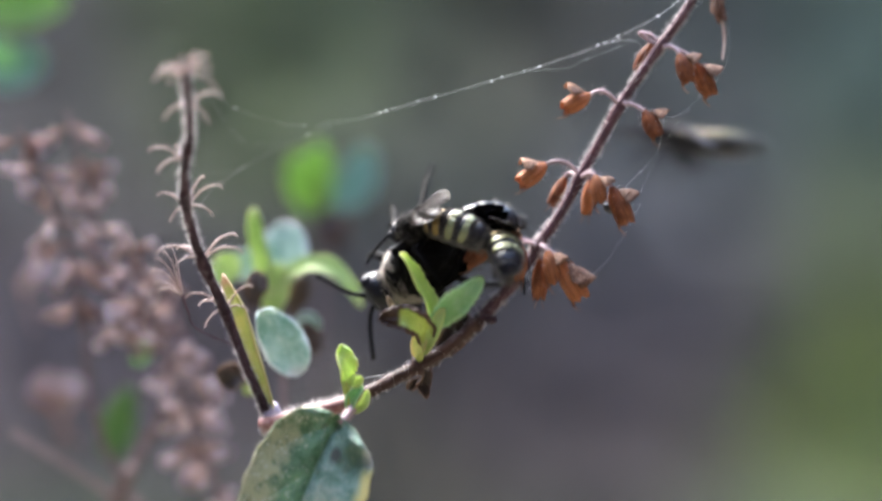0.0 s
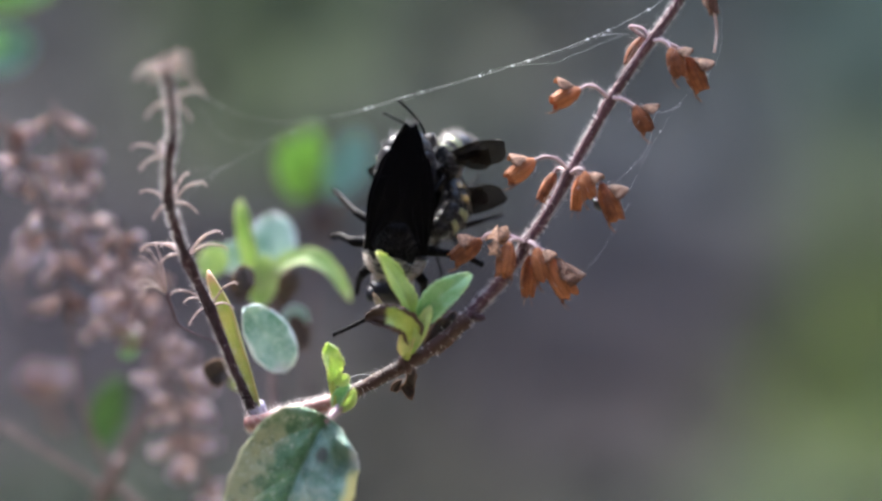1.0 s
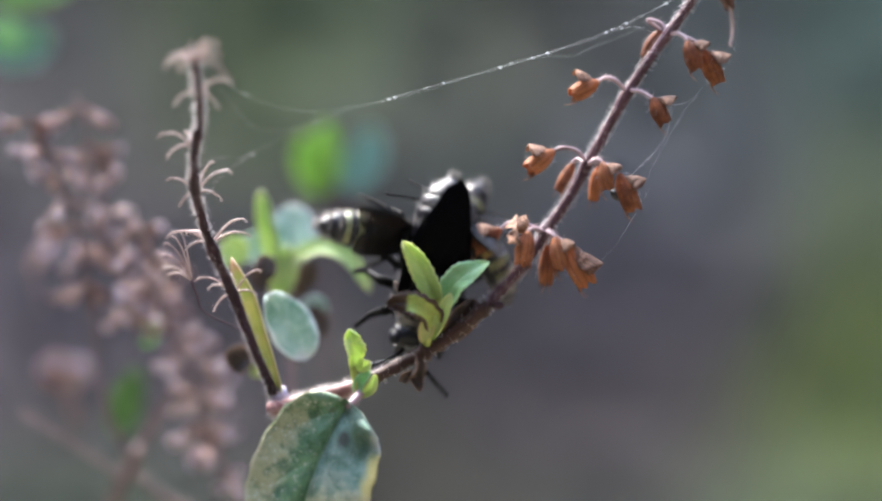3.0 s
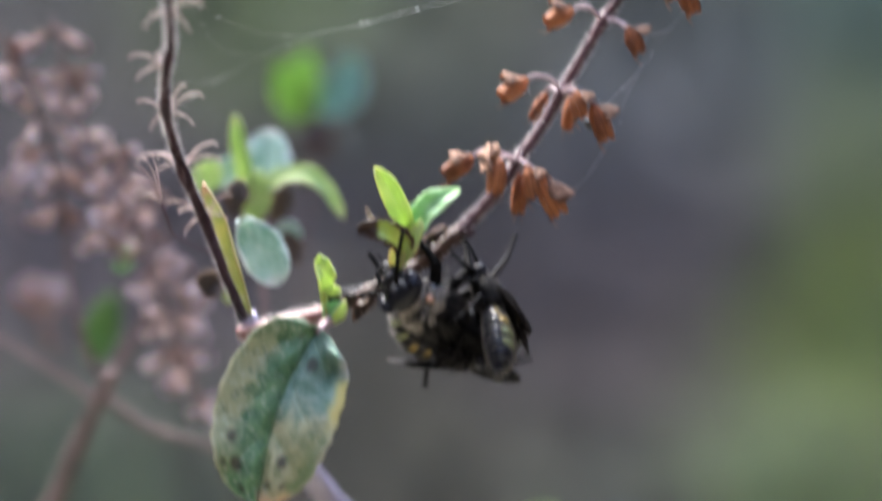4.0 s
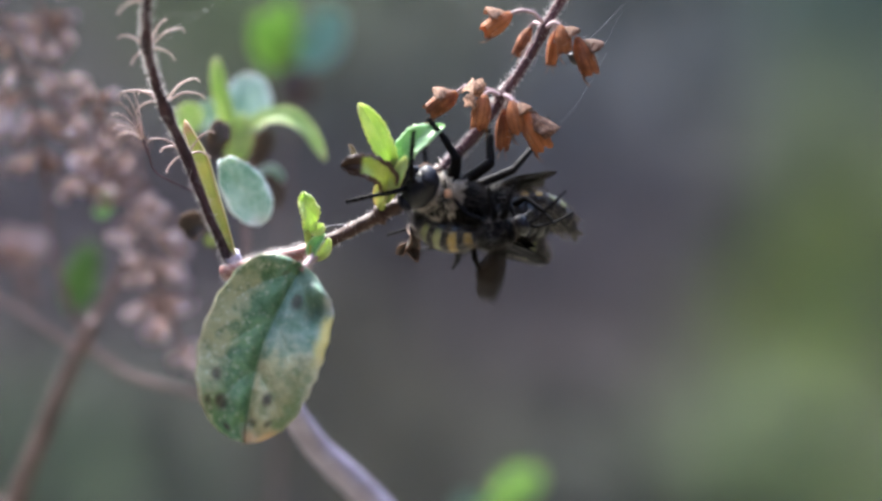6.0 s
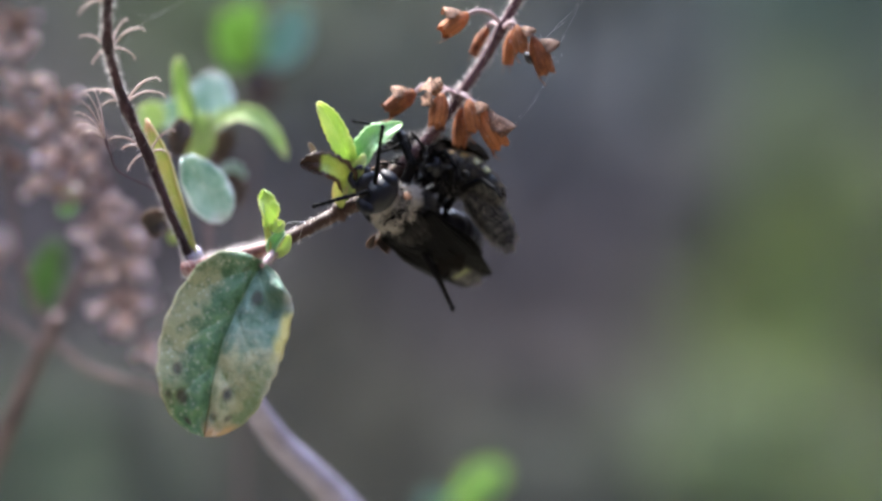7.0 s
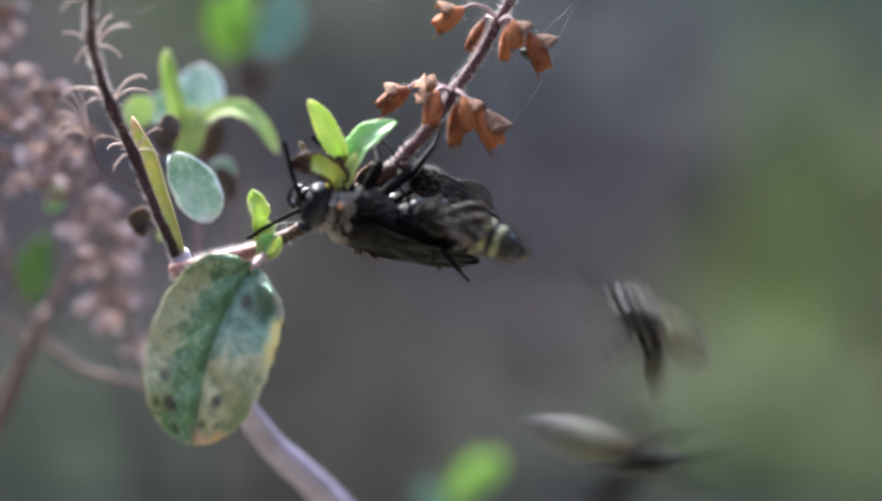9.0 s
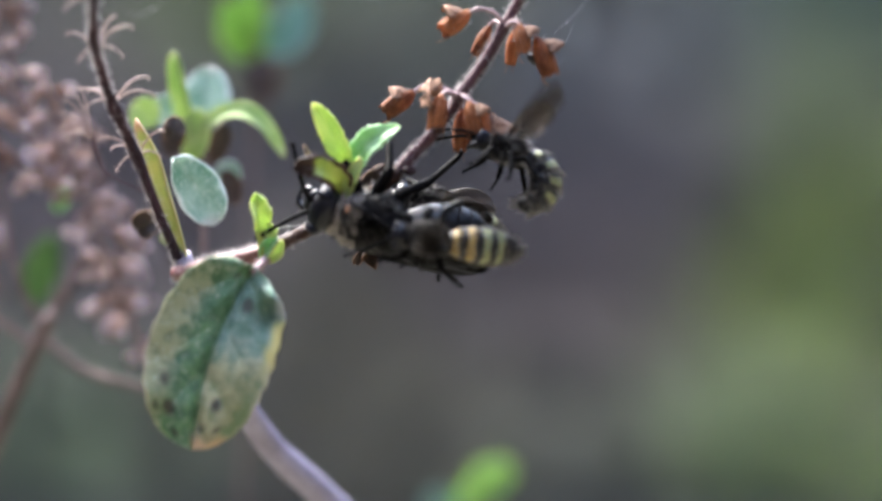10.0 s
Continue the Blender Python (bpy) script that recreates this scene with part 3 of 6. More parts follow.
def make_distance():
    """A bank of undergrowth that rings the clearing; its unseen side behind the camera is added to block light."""
    # place across and up the bank in metres, colour; shade is painted in as darker patches
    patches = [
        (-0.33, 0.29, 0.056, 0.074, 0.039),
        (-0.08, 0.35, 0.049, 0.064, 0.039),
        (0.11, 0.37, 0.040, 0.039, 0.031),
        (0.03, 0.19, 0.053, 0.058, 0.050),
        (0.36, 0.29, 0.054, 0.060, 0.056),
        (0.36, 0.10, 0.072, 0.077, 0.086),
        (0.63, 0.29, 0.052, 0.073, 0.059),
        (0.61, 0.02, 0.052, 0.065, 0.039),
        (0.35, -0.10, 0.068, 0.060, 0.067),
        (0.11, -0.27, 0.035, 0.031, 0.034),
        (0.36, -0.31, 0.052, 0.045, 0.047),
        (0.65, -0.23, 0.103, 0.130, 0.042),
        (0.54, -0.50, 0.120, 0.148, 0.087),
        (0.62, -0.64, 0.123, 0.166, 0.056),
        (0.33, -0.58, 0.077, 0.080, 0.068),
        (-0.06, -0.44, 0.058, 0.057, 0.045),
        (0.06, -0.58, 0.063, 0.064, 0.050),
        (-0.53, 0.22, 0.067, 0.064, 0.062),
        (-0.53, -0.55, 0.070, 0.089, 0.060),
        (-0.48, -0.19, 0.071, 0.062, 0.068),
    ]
    bm = bmesh.new()
    cols, rows_ = 72, 26
    grid = []
    for i in range(cols + 1):
        a = radians(360 * i / cols)
        # higher behind the camera: an added, unseen screen against frontal sky light
        top = 1400 + 1100 * (1 - math.sin(a))
        col = []
        for j in range(rows_ + 1):
            r = 2600 + 160 * noise.noise(Vector((math.cos(a) * 3, math.sin(a) * 3, j * 0.25)))
            col.append(bm.verts.new((r * math.cos(a), r * math.sin(a), -700 + (700 + top) * j / rows_ + (160 * noise.noise(Vector((math.cos(a) * 5, math.sin(a) * 5, 1))) if j == rows_ else 0))))
        grid.append(col)
    for c, d in zip(grid, grid[1:]):
        for j in range(rows_):
            bm.faces.new((c[j], d[j], d[j + 1], c[j + 1]))
    global BANK
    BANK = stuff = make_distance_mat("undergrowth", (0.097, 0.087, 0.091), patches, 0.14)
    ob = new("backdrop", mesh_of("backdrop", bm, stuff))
    tagged(ob, "distant shady undergrowth of grey-brown scrub and grass", "undergrowth", "", "structure")
    # leaves that cover the bank, folded along their ribs
    rng = np.random.default_rng(4)
    n = 26000
    a = rng.uniform(0, 2 * math.pi, n)
    h = rng.uniform(0, 1, n)
    # same rise as the bank's added light screen behind the camera
    top = 1.4 + 1.1 * (1 - np.sin(a))
    radius = 2.52 + 0.09 * np.sin(a * 11) + rng.uniform(-0.1, 0.05, n)
    centre = np.stack([radius * np.cos(a), radius * np.sin(a), -0.65 + (0.75 + top) * h], 1)
    inward = np.stack([-np.cos(a), -np.sin(a), 0.6 + 0 * a], 1)
    along = rng.normal(size=(n, 3)) + np.array([0, 0, -0.5])
    along /= np.linalg.norm(along, axis=1)[:, None]
    across = np.cross(along, inward + 0.45 * rng.normal(size=(n, 3)))
    across /= np.linalg.norm(across, axis=1)[:, None]
    up = np.cross(along, across)
    size = rng.uniform(0.016, 0.042, n)[:, None]
    pts = np.stack([centre - along * size, centre + across * size * 0.5 + up * size * 0.2, centre + along * size, centre - across * size * 0.5 + up * size * 0.2, centre + up * size * 0.02], 1)
    idx = np.arange(n)[:, None] * 5
    tris = np.concatenate([idx + np.array(t) for t in ((0, 1, 4), (1, 2, 4), (2, 3, 4), (3, 0, 4))])
    me = bpy.data.meshes.new("undergrowth_leaves")
    me.from_pydata(pts.reshape(-1, 3).tolist(), [], tris.tolist())
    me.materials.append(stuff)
    tagged(new("undergrowth_leaves", me), "dull leaves of the surrounding scrub, far out of focus", "undergrowth", "", "stuff")


make_ground()
make_distance()


# ---------------------------------------------------------------- the basil plant
def calyx(parent, stalk, base, mouth, lip, plump=0.3, colour=None, teeth=True):
    """A dry seed cup: its stalk, a ribbed bag with an open mouth, a broad upper lip and two thin teeth."""
    if stalk:
        bm = bmesh.new()
        line = tube(bm, [*stalk, base], 0.3, 0.27, 7, 5)
        hairs_along(bm, line, 0.3, 0.27, 46, 0.9, 0.022)
        part("flower_stalk", bm, STALK, parent, "hairy grey-mauve flower stalk")
    ax = mouth - base
    length = ax.length
    ax = ax.normalized()
    up = (lip - mouth) - ax * (lip - mouth).dot(ax) if lip is not None else Vector((0, -1, 0.2))
    up = (up - ax * up.dot(ax)).normalized()
    sd = ax.cross(up)
    rad = length * plump
    seed = Vector((random.random() * 80, 1, 2))
    outline = ((0, 0.26), (0.08, 0.45), (0.22, 0.75), (0.42, 0.98), (0.62, 1.03), (0.8, 0.97), (0.92, 0.86), (1.0, 0.84))
    bm = bmesh.new()
    rings = []
    sides = 24
    for inner in (1.0, 0.88):
        for s, w in (outline if inner == 1.0 else outline[:2:-1]):
            ring = []
            for k in range(sides):
                a = 2 * math.pi * k / sides
                rib = 1 + (0.035 * math.cos(k * math.pi * 2 / 3)) + 0.15 * noise.noise(seed + Vector((math.cos(a), math.sin(a), s * 2.5)))
                edge = (0.05 * math.sin(5 * a + seed.x) + 0.025 * math.sin(9 * a) if s > 0.95 else 0) * length
                ring.append(bm.verts.new(base + ax * (s * length + edge) + (up * math.cos(a) * 0.95 + sd * math.sin(a) * 0.85) * rad * w * rib * inner))
            rings.append(ring)
    uvs = bm.loops.layers.uv.new("cup")
    for i, (r, q) in enumerate(zip(rings, rings[1:])):
        for k in range(sides):
            f = bm.faces.new((r[k], r[(k + 1) % sides], q[(k + 1) % sides], q[k]))
            for loop, uv in zip(f.loops, ((i, k), (i, k + 1), (i + 1, k + 1), (i + 1, k))):
                loop[uvs].uv = (uv[0] / len(rings), uv[1] / sides)
    bm.faces.new(rings[0])
    bm.faces.new(rings[-1][::-1])
    body = part("calyx", bm, colour or CALYX, parent)
    if lip is not None:
        rise = (up + Vector((0, -0.25, 0.3))).normalized()
        part("lip", leaf_bm([base + up * rad * 0.5 + ax * length * 0.12, base.lerp(lip, 0.55) + up * rad * 0.12, lip - up * rad * 0.2], rad * 1.6, tuple(rise), 0.35, 0.7, -0.55, 0.14, 0.1, 0.08, 20, 16), CALYX_LIP, body, "papery veined upper lip")
    if teeth:
        for k in (-1, 1):
            bm = bmesh.new()
            root = mouth - up * rad * 0.75 + sd * rad * 0.3 * k - ax * 0.3
            tube(bm, [root, root + ax * 0.8 - up * 0.1, root + ax * 1.9 + up * 0.3 + sd * 0.3 * k], 0.17, 0.04, 5, 3)
            part("tooth", bm, CALYX_LIP, body)
    bm = bmesh.new()
    for _ in range(40):
        a, s = random.random() * 6.283, random.random() * 0.9
        out = (up * math.cos(a) + sd * math.sin(a))
        p = base + ax * s * length + out * rad * (0.55 + 0.4 * math.sin(s * 3))
        spike(bm, p, p + (out + ax * random.uniform(-0.2, 0.5)).normalized() * random.uniform(0.3, 0.85), 0.018)
    part("hair", bm, HAIR, body, "fine pale hairs", "stuff")
    return body


def bare_whorl(parent, node_at, tips, thick=0.18):
    """Where the cups have dropped: thin curved stalks left on the stem."""
    for tip in tips:
        bm = bmesh.new()
        way = tip - node_at
        lift = Vector((0, 0, 0.22 * way.length))
        line = tube(bm, [node_at, node_at + way * 0.45 + lift, node_at + way * 0.85 + lift * 0.7, tip], thick, thick * 0.45, 6, 4)
        hairs_along(bm, line, thick * 0.8, 0.08, 26, 0.55, 0.016)
        part("flower_stalk", bm, BRACT, parent, "bare curved flower stalk, dry and pale")


YOUNG_LEAVES = []


def make_basil():
    base = V(60, 150, -620)
    plant = thing("basil_plant", base, "hairy basil plant, partly dried, with brown seed cups and few leaves", "plant")
    # main stem, from the fork down to the ground
    bm = bmesh.new()
    line = tube(bm, [V(-24.5, 2, -22.5), V(-20.9, 12, -36.2), V(-15.3, 25, -51.7), V(-7.4, 34, -62), V(2.2, 46, -74.8), V(12.1, 58, -88.5), V(22.7, 72, -105), V(56, 125, -300), base], 1.3, 4.2, 12, 8)
    part("main_stem", bm, STEM_GREY, plant, "grey-mauve woody stem")
    # flowering branch: pink at the fork, brown at the node, dark and hairy above
    joint = [V(-25.4, 2, -25.1), V(-22.6, 0, -24.3), V(-19, 0, -23.1), V(-15.4, 0, -22.3), V(-11.1, 0, -20.5)]
    bm, hb = bmesh.new(), bmesh.new()
    line = tube(bm, joint, 1.15, 1.0, 12, 6, 0.09)
    hairs_along(hb, line, 1.1, 1.0, 900, 1.1, 0.026)
    twig = part("branch", bm, STEM_PINK, plant, "pinkish young branch with dense white hairs")
    part("hair", hb, HAIR, twig, "dense white plant hairs", "stuff")
    mid = [V(-11.9, 0, -20.9), V(-9.1, 0, -19.6), V(-6.3, 0, -18.1), V(-3.3, 0, -16.5), V(-0.4, 0, -14.8), V(2.8, 0, -12.3), V(5.6, 0.5, -9.8)]
    bm, hb = bmesh.new(), bmesh.new()
    line = tube(bm, mid, 0.95, 0.95, 14, 7, 0.12, ((0.5, 0.75), (0.62, 0.25), (0.95, 0.3)))
    hairs_along(hb, line, 0.95, 0.95, 260, 0.75)
    twig = part("branch", bm, STEM_BROWN, plant, "brown branch with a swollen node")
    part("hair", hb, HAIR, twig, "short pale plant hairs", "stuff")
    high = [V(5, 0.5, -10.4), V(7.4, 1, -7.8), V(10, 1, -5), V(13.2, 1.5, -0.5), V(14.5, 1.5, 1.6), V(17.6, 2, 6.1), V(20, 2, 10.7),
            V(22.5, 2, 15.1), V(25.6, 2, 20.7), V(29.5, 2, 26.6), V(33.1, 2, 31.6), V(36.3, 2, 36.4), V(41.6, 3, 45.7)]
    bm, hb = bmesh.new(), bmesh.new()
    line = tube(bm, high, 0.82, 0.58, 12, 7, 0.1, ((0.29, 0.2), (0.49, 0.2), (0.66, 0.2), (0.8, 0.15)))
    hairs_along(hb, line, 0.8, 0.6, 2200, 0.9, 0.024)
    twig = part("branch", bm, STEM_DARK, plant, "dark purple-brown branch with white hairs")
    part("hair", hb, HAIR, twig, "white bristly plant hairs", "stuff")
    bm = bmesh.new()
    ball(bm, V(7, -0.3, -9.8), 0.9, 0.55, 0.6, None, 10, 7, 0.5)
    part("bud_scar", bm, STEM_DARK, plant, "dark knobbly bud scar")
    # seed cups up the branch
    calyx(plant, [V(25.3, 1.5, 21.1), V(23.7, 1, 22.5), V(22.4, 1, 22.8)], V(21.3, 1, 22.3), V(17.5, 0, 20.2), V(17.9, 0, 24.2))
    calyx(plant, [V(26, 1.5, 21.1), V(27.3, 1, 20.9), V(28.2, 0.5, 20.4)], V(28.9, 0, 19.9), V(30.8, -0.5, 16.3), V(32.5, -1, 20.2))
    calyx(plant, [V(31.3, 2, 29), V(30.4, 2.5, 30.8), V(28.6, 3, 31.3)], V(30.5, 4, 30), V(28.7, 5, 26.1), None)
    calyx(plant, [V(31.7, 1.5, 29.2), V(32.7, 1, 29.2), V(33.5, 0.5, 28.7)], V(33.9, 0, 28), V(35.2, -0.5, 24), V(37.2, -1, 27.9))
    calyx(plant, [V(33.7, 1.5, 28.8), V(35.4, 1.5, 28)], V(36.4, 1, 26.8), V(38.5, 1, 22.2), V(40.5, 0, 26.1), 0.27)
    calyx(plant, [V(19.7, 1.5, 11), V(18.2, 1, 12.4), V(16.3, 1, 12.8)], V(15, 1, 12.3), V(11.3, 0, 9.6), V(11.2, 0, 13.4))
    calyx(plant, [V(19.5, 2, 10.7), V(18.6, 3, 11.2)], V(18, 4, 10.7), V(16.2, 5, 6.7), None, 0.26)
    calyx(plant, [V(20, 2, 10.5), V(21, 3, 10.8)], V(21.5, 3.5, 10.2), V(21, 4, 5.4), None, 0.22)
    calyx(plant, [V(20.1, 1, 10.5), V(21, 0, 11.1)], V(21.8, -0.5, 10.7), V(22.6, -1, 6.9), V(24.7, -1.5, 10.2))
    calyx(plant, [V(21.5, 1, 10.6), V(23.4, 0, 10)], V(24.2, -0.5, 9), V(26.3, -1, 3.9), V(28.3, -1.5, 8.4), 0.27)
    calyx(plant, [V(12.9, 1, 1.1), V(10.8, 1, 1.9), V(8.8, 1.5, 2)], V(7.5, 2, 1.1), V(3.5, 2, -1.8), V(3.8, 1.5, 2))
    calyx(plant, [V(13.6, 1, 0.8), V(12.1, 0, 1.2)], V(11.3, -0.5, 0.8), V(10.5, -1, -4), V(8.9, -2, 1.3), 0.3)
    calyx(plant, [V(13.7, 1, 0.8), V(14, 1.5, -0.3)], V(14.2, 2, -1.2), V(14.1, 2, -6.9), None, 0.23)
    calyx(plant, [V(14, 1, 0.8), V(14.6, 0, 0.6)], V(15.1, -0.5, -0), V(16.3, -1, -4.6), V(18.2, -1.5, -0.8), 0.28)
    calyx(plant, [V(14.1, 1, 0.8), V(15.7, 0, -0.2)], V(16.8, -0.5, -1.4), V(19.8, -1, -6.8), V(22.2, -2, -3.6), 0.28)
    bm = bmesh.new()
    ball(bm, V(23.8, 0, 6), 0.95, 0.6, 0.6, Matrix.Rotation(0.9, 3, "Y"), 10, 7, 0.2)
    part("seed", bm, SEED, plant, "small black seed")
    # bare, drying side branch with the stalks of fallen cups
    bm, hb = bmesh.new(), bmesh.new()
    bare = [V(-24.1, 2, -25.1), V(-25.7, 2, -21.5), V(-28.2, 1, -15.4), V(-30.7, 0, -8.6), V(-33.2, -3, -2.3), V(-34.6, -6, 2.9), V(-35.1, -9, 6.7),
            V(-34.5, -13, 11.6), V(-33.4, -16, 15.7), V(-32.8, -22, 19.2), V(-32.7, -26, 23.1)]
    line = tube(bm, bare, 0.74, 0.55, 12, 7, 0.1, ((0.3, 0.25), (0.4, 0.25), (0.6, 0.2), (0.75, 0.2)))
    hairs_along(hb, line, 0.72, 0.52, 1900, 0.95, 0.026)
    twig = part("branch", bm, STEM_DARK, plant, "thin dark bare branch, hairy")
    part("hair", hb, HAIR, twig, "pale plant hairs", "stuff")
    bare_whorl(plant, V(-30.7, 0, -8.4), [V(-36.2, -1, -6.7), V(-33.5, -1, -10.9), V(-26.7, -1, -5.2), V(-27.4, 1, -8.8), V(-34.7, 2, -7.9)])
    bare_whorl(plant, V(-33.6, -3, -1.2), [V(-39.9, -4, -0.5), V(-37.2, -4, -2.3), V(-28.4, -4, 1.9), V(-27.9, -2, -0.5), V(-37.5, -1, 0.1)])
    bare_whorl(plant, V(-35.1, -8, 6), [V(-39, -9, 7.5), V(-37.2, -9, 3.9), V(-29.9, -9, 8.5), V(-32.6, -7, 10.1), V(-31.5, -7, 4.7)])
    bare_whorl(plant, V(-34.6, -13, 12.2), [V(-39.4, -14, 13.2), V(-38.2, -14, 10.4), V(-36.1, -12, 14.1)])
    bare_whorl(plant, V(-33, -21, 18.9), [V(-28.4, -22, 19.9), V(-36, -22, 17), V(-30.4, -20, 16.7)])
    bare_whorl(plant, V(-32.7, -26, 22.6), [V(-36.5, -27, 21.5), V(-29.4, -27, 24.5), V(-28.5, -26, 20.3), V(-34.4, -25, 23.8), V(-30.8, -28, 24.9), V(-35.6, -28, 22.7), V(-30.5, -24, 23.6), V(-33.4, -25, 24.8), V(-31.9, -24, 24.5), V(-34.8, -26, 21.2), V(-29, -28, 22.7)])
    bare_whorl(plant, V(-36, -5, -6.3), [V(-39.9, -6, -1.3), V(-40.5, -5, -3), V(-39.9, -7, -4.8), V(-38.7, -6, -0.3), V(-37.9, -4, 0.3), V(-39.9, -4, -6)], 0.13)
    bm = bmesh.new()
    tube(bm, [V(-36.1, -5, -6), V(-35.8, -5, -7.1), V(-35.4, -4, -8.5), V(-34.5, -2, -11), V(-28.9, 0.8, -13.9)], 0.19, 0.09, 7, 5)
    part("branch", bm, STEM_DARK, plant, "short dark side twig")
    # leaves
    rib = [V(-13.9, -4, -23.5), V(-15.9, -5, -26.7), V(-18.6, -7.5, -32.9), V(-20.1, -9.5, -38.2), V(-20.9, -11, -43.5), V(-21.4, -11.5, -47.2)]
    big = part("leaf", leaf_bm(rib, 8.6, (0.1, -1, 0.35), 0.52, 0.46, 0.24, 0.06, 0.016, 0.25, 60, 44, -0.2, 0.09, ((0.13, -0.8, 1.9, 0.055), (0.24, -0.65, -2.0, 0.06), (0.5, -0.6, 0.6, 0.12), (0.35, 0.5, -0.5, 0.1), (0.7, 0.6, 0.5, 0.1))), LEAF_OLD, plant, "large green leaf yellowing at its edge, with dark spots and a brown tip")
    bm = bmesh.new()
    line = tube(bm, [V(-11.9, 0, -21.5), V(-12.8, -2, -22.7), V(-13.6, -3.6, -23.5), V(-14.2, -3.9, -24.3)], 0.7, 0.38, 8, 5)
    hairs_along(bm, line, 0.7, 0.4, 160, 0.8, 0.03)
    part("leaf_stalk", bm, STALK, big, "pale hairy leaf stalk")
    part("leaf", leaf_bm([V(-23.7, 2, -24.4), V(-24.7, 3, -20.4), V(-26.6, 4, -14.4), V(-28.7, 4, -8.4), V(-31.5, 4, -3.3)], 1.6, (-0.9, -1, 0.3), 0.5, 0.6, 0.9, 0.02, 0.01, 0.2, 20, 8), LEAF_YELLOW, plant, "narrow folded leaf, yellowing")
    part("leaf", leaf_bm([V(-27.4, 12, -9.1), V(-25.35, 14, -12), V(-23.2, 15, -15.3), V(-21.55, 15, -19)], 3.7, (0.25, -1, 0.45), 0.45, 0.55, 0.15, 0.07, 0.02, 0.2), LEAF_PALE, plant, "pale bluish leaf with speckles")
    part("leaf", leaf_bm([V(-29.1, 20, -7), V(-28.4, 20, -5.3), V(-28.2, 21, -3.2)], 1.8, (0.3, -1, 0), 0.6, 0.5, 0.5, 0.1), LEAF_DRY, plant, "shrivelled dark brown leaf")
    part("leaf", leaf_bm([V(-29.8, 18, -18.8), V(-31.9, 18, -19.3), V(-33.5, 19, -20.6)], 2.2, (0.3, -1, 0.3), 0.6, 0.5, 0.5, 0.15), LEAF_DRY, plant, "shrivelled dark brown leaf")
    # the sprout at the node
    bm = bmesh.new()
    tube(bm, [V(-3.2, -0.5, -15.5), V(-2.6, -1.5, -12.9), V(-1.8, -2, -10.7), V(-1.4, -2, -8.6)], 0.75, 0.5, 8, 5)
    part("shoot", bm, STEM_GREEN, plant, "pale green shoot")
    YOUNG_LEAVES.append(part("leaf", leaf_bm([V(-1.3, -2, -9.7), V(-2.9, -3, -6.5), V(-4.7, -3, -3.1), V(-6.4, -3, -0.7)], 1.6, (-0.25, -1, 0.45), 0.6, 0.42, 0.4, 0.07, 0.06, 0.18, 40, 14), LEAF_YOUNG, plant, "young yellow-green leaf, folded upright"))
    YOUNG_LEAVES.append(part("leaf", leaf_bm([V(-1.2, -2, -10.7), V(0.5, -3, -7.2), V(2.6, -3.5, -5.2), V(5.7, -3, -3.6)], 2.05, (-0.1, -0.95, 0.7), 0.6, 0.42, 0.3, 0.07, 0.05, 0.18, 40, 14), LEAF_FRESH, plant, "young green leaf, spread sideways"))
    part("leaf", leaf_bm([V(-2.3, -1.5, -14.7), V(-1.3, -3.5, -12.1), V(-0.4, -4, -9.9), V(0.4, -4, -8)], 0.95, (-0.2, -1, 0.25), 0.55, 0.5, 0.35, 0.05, 0.03), LEAF_YOUNG, plant, "small young green leaf")
    part("leaf", leaf_bm([V(-1.9, -2, -13.9), V(-2.4, -4, -11.1), V(-4.6, -5, -9.6), V(-6.6, -5.5, -9.3), V(-8.6, -5.5, -9.6)], 1.8, (0.05, -1, 0.1), 0.5, 0.45, 0.3, 0.14, 0.09, 0.18, 40, 14), LEAF_SCORCHED, plant, "small leaf with scorched brown edges, bent over")
    part("leaf", leaf_bm([V(-3.4, -1, -15.2), V(-3.3, -2.5, -13.7), V(-2.9, -3, -12.1), V(-2.3, -3, -10.7)], 1.1, (0.2, -1, 0.1), 0.6, 0.5, 0.3, 0.05), LEAF_YELLOW, plant, "small yellow leaf base")
    part("leaf", leaf_bm([V(-0.4, 1, -15.2), V(1.2, 1, -13), V(2.8, 1.5, -11.1), V(3.7, 2, -9.1)], 2.0, (0.2, -1, 0.1), 0.5, 0.5, 0.5, 0.15, 0.05), LEAF_DRY, plant, "shrivelled dark brown leaf")
    part("leaf", leaf_bm([V(-5.7, 0, -9.8), V(-6.9, 0, -8.1), V(-7.7, 0, -6.5)], 0.45, (0.2, -1, 0.1), 0.5, 0.5, 0.5, 0.15, 0.05), CURLED, plant, "pale withered leaf tip")
    # the bud lower down
    bm = bmesh.new()
    tube(bm, [V(-12.9, -0.8, -22.5), V(-13.2, -1.2, -20.4), V(-13.7, -1.4, -18.2), V(-13.9, -1.4, -17.2)], 0.6, 0.42, 8, 5)
    part("shoot", bm, STEM_GREEN, plant, "pale green shoot")
    part("leaf", leaf_bm([V(-13.2, -1.4, -19), V(-13.2, -2, -17.2), V(-13.7, -2, -15.1), V(-14.1, -1.6, -13.3)], 1.35, (0.3, -1, 0.2), 0.5, 0.45, 0.6, 0.3, 0.08, 0.2, 40, 14), LEAF_YOUNG, plant, "crumpled young yellow-green leaf")
    part("leaf", leaf_bm([V(-13, -1, -18.8), V(-12, -1.4, -18.5), V(-11.2, -1.5, -17.8)], 0.9, (0.3, -1, 0.2), 0.5, 0.5, 0.5, 0.1, 0.05), LEAF_YOUNG, plant, "crumpled young yellow-green leaf")
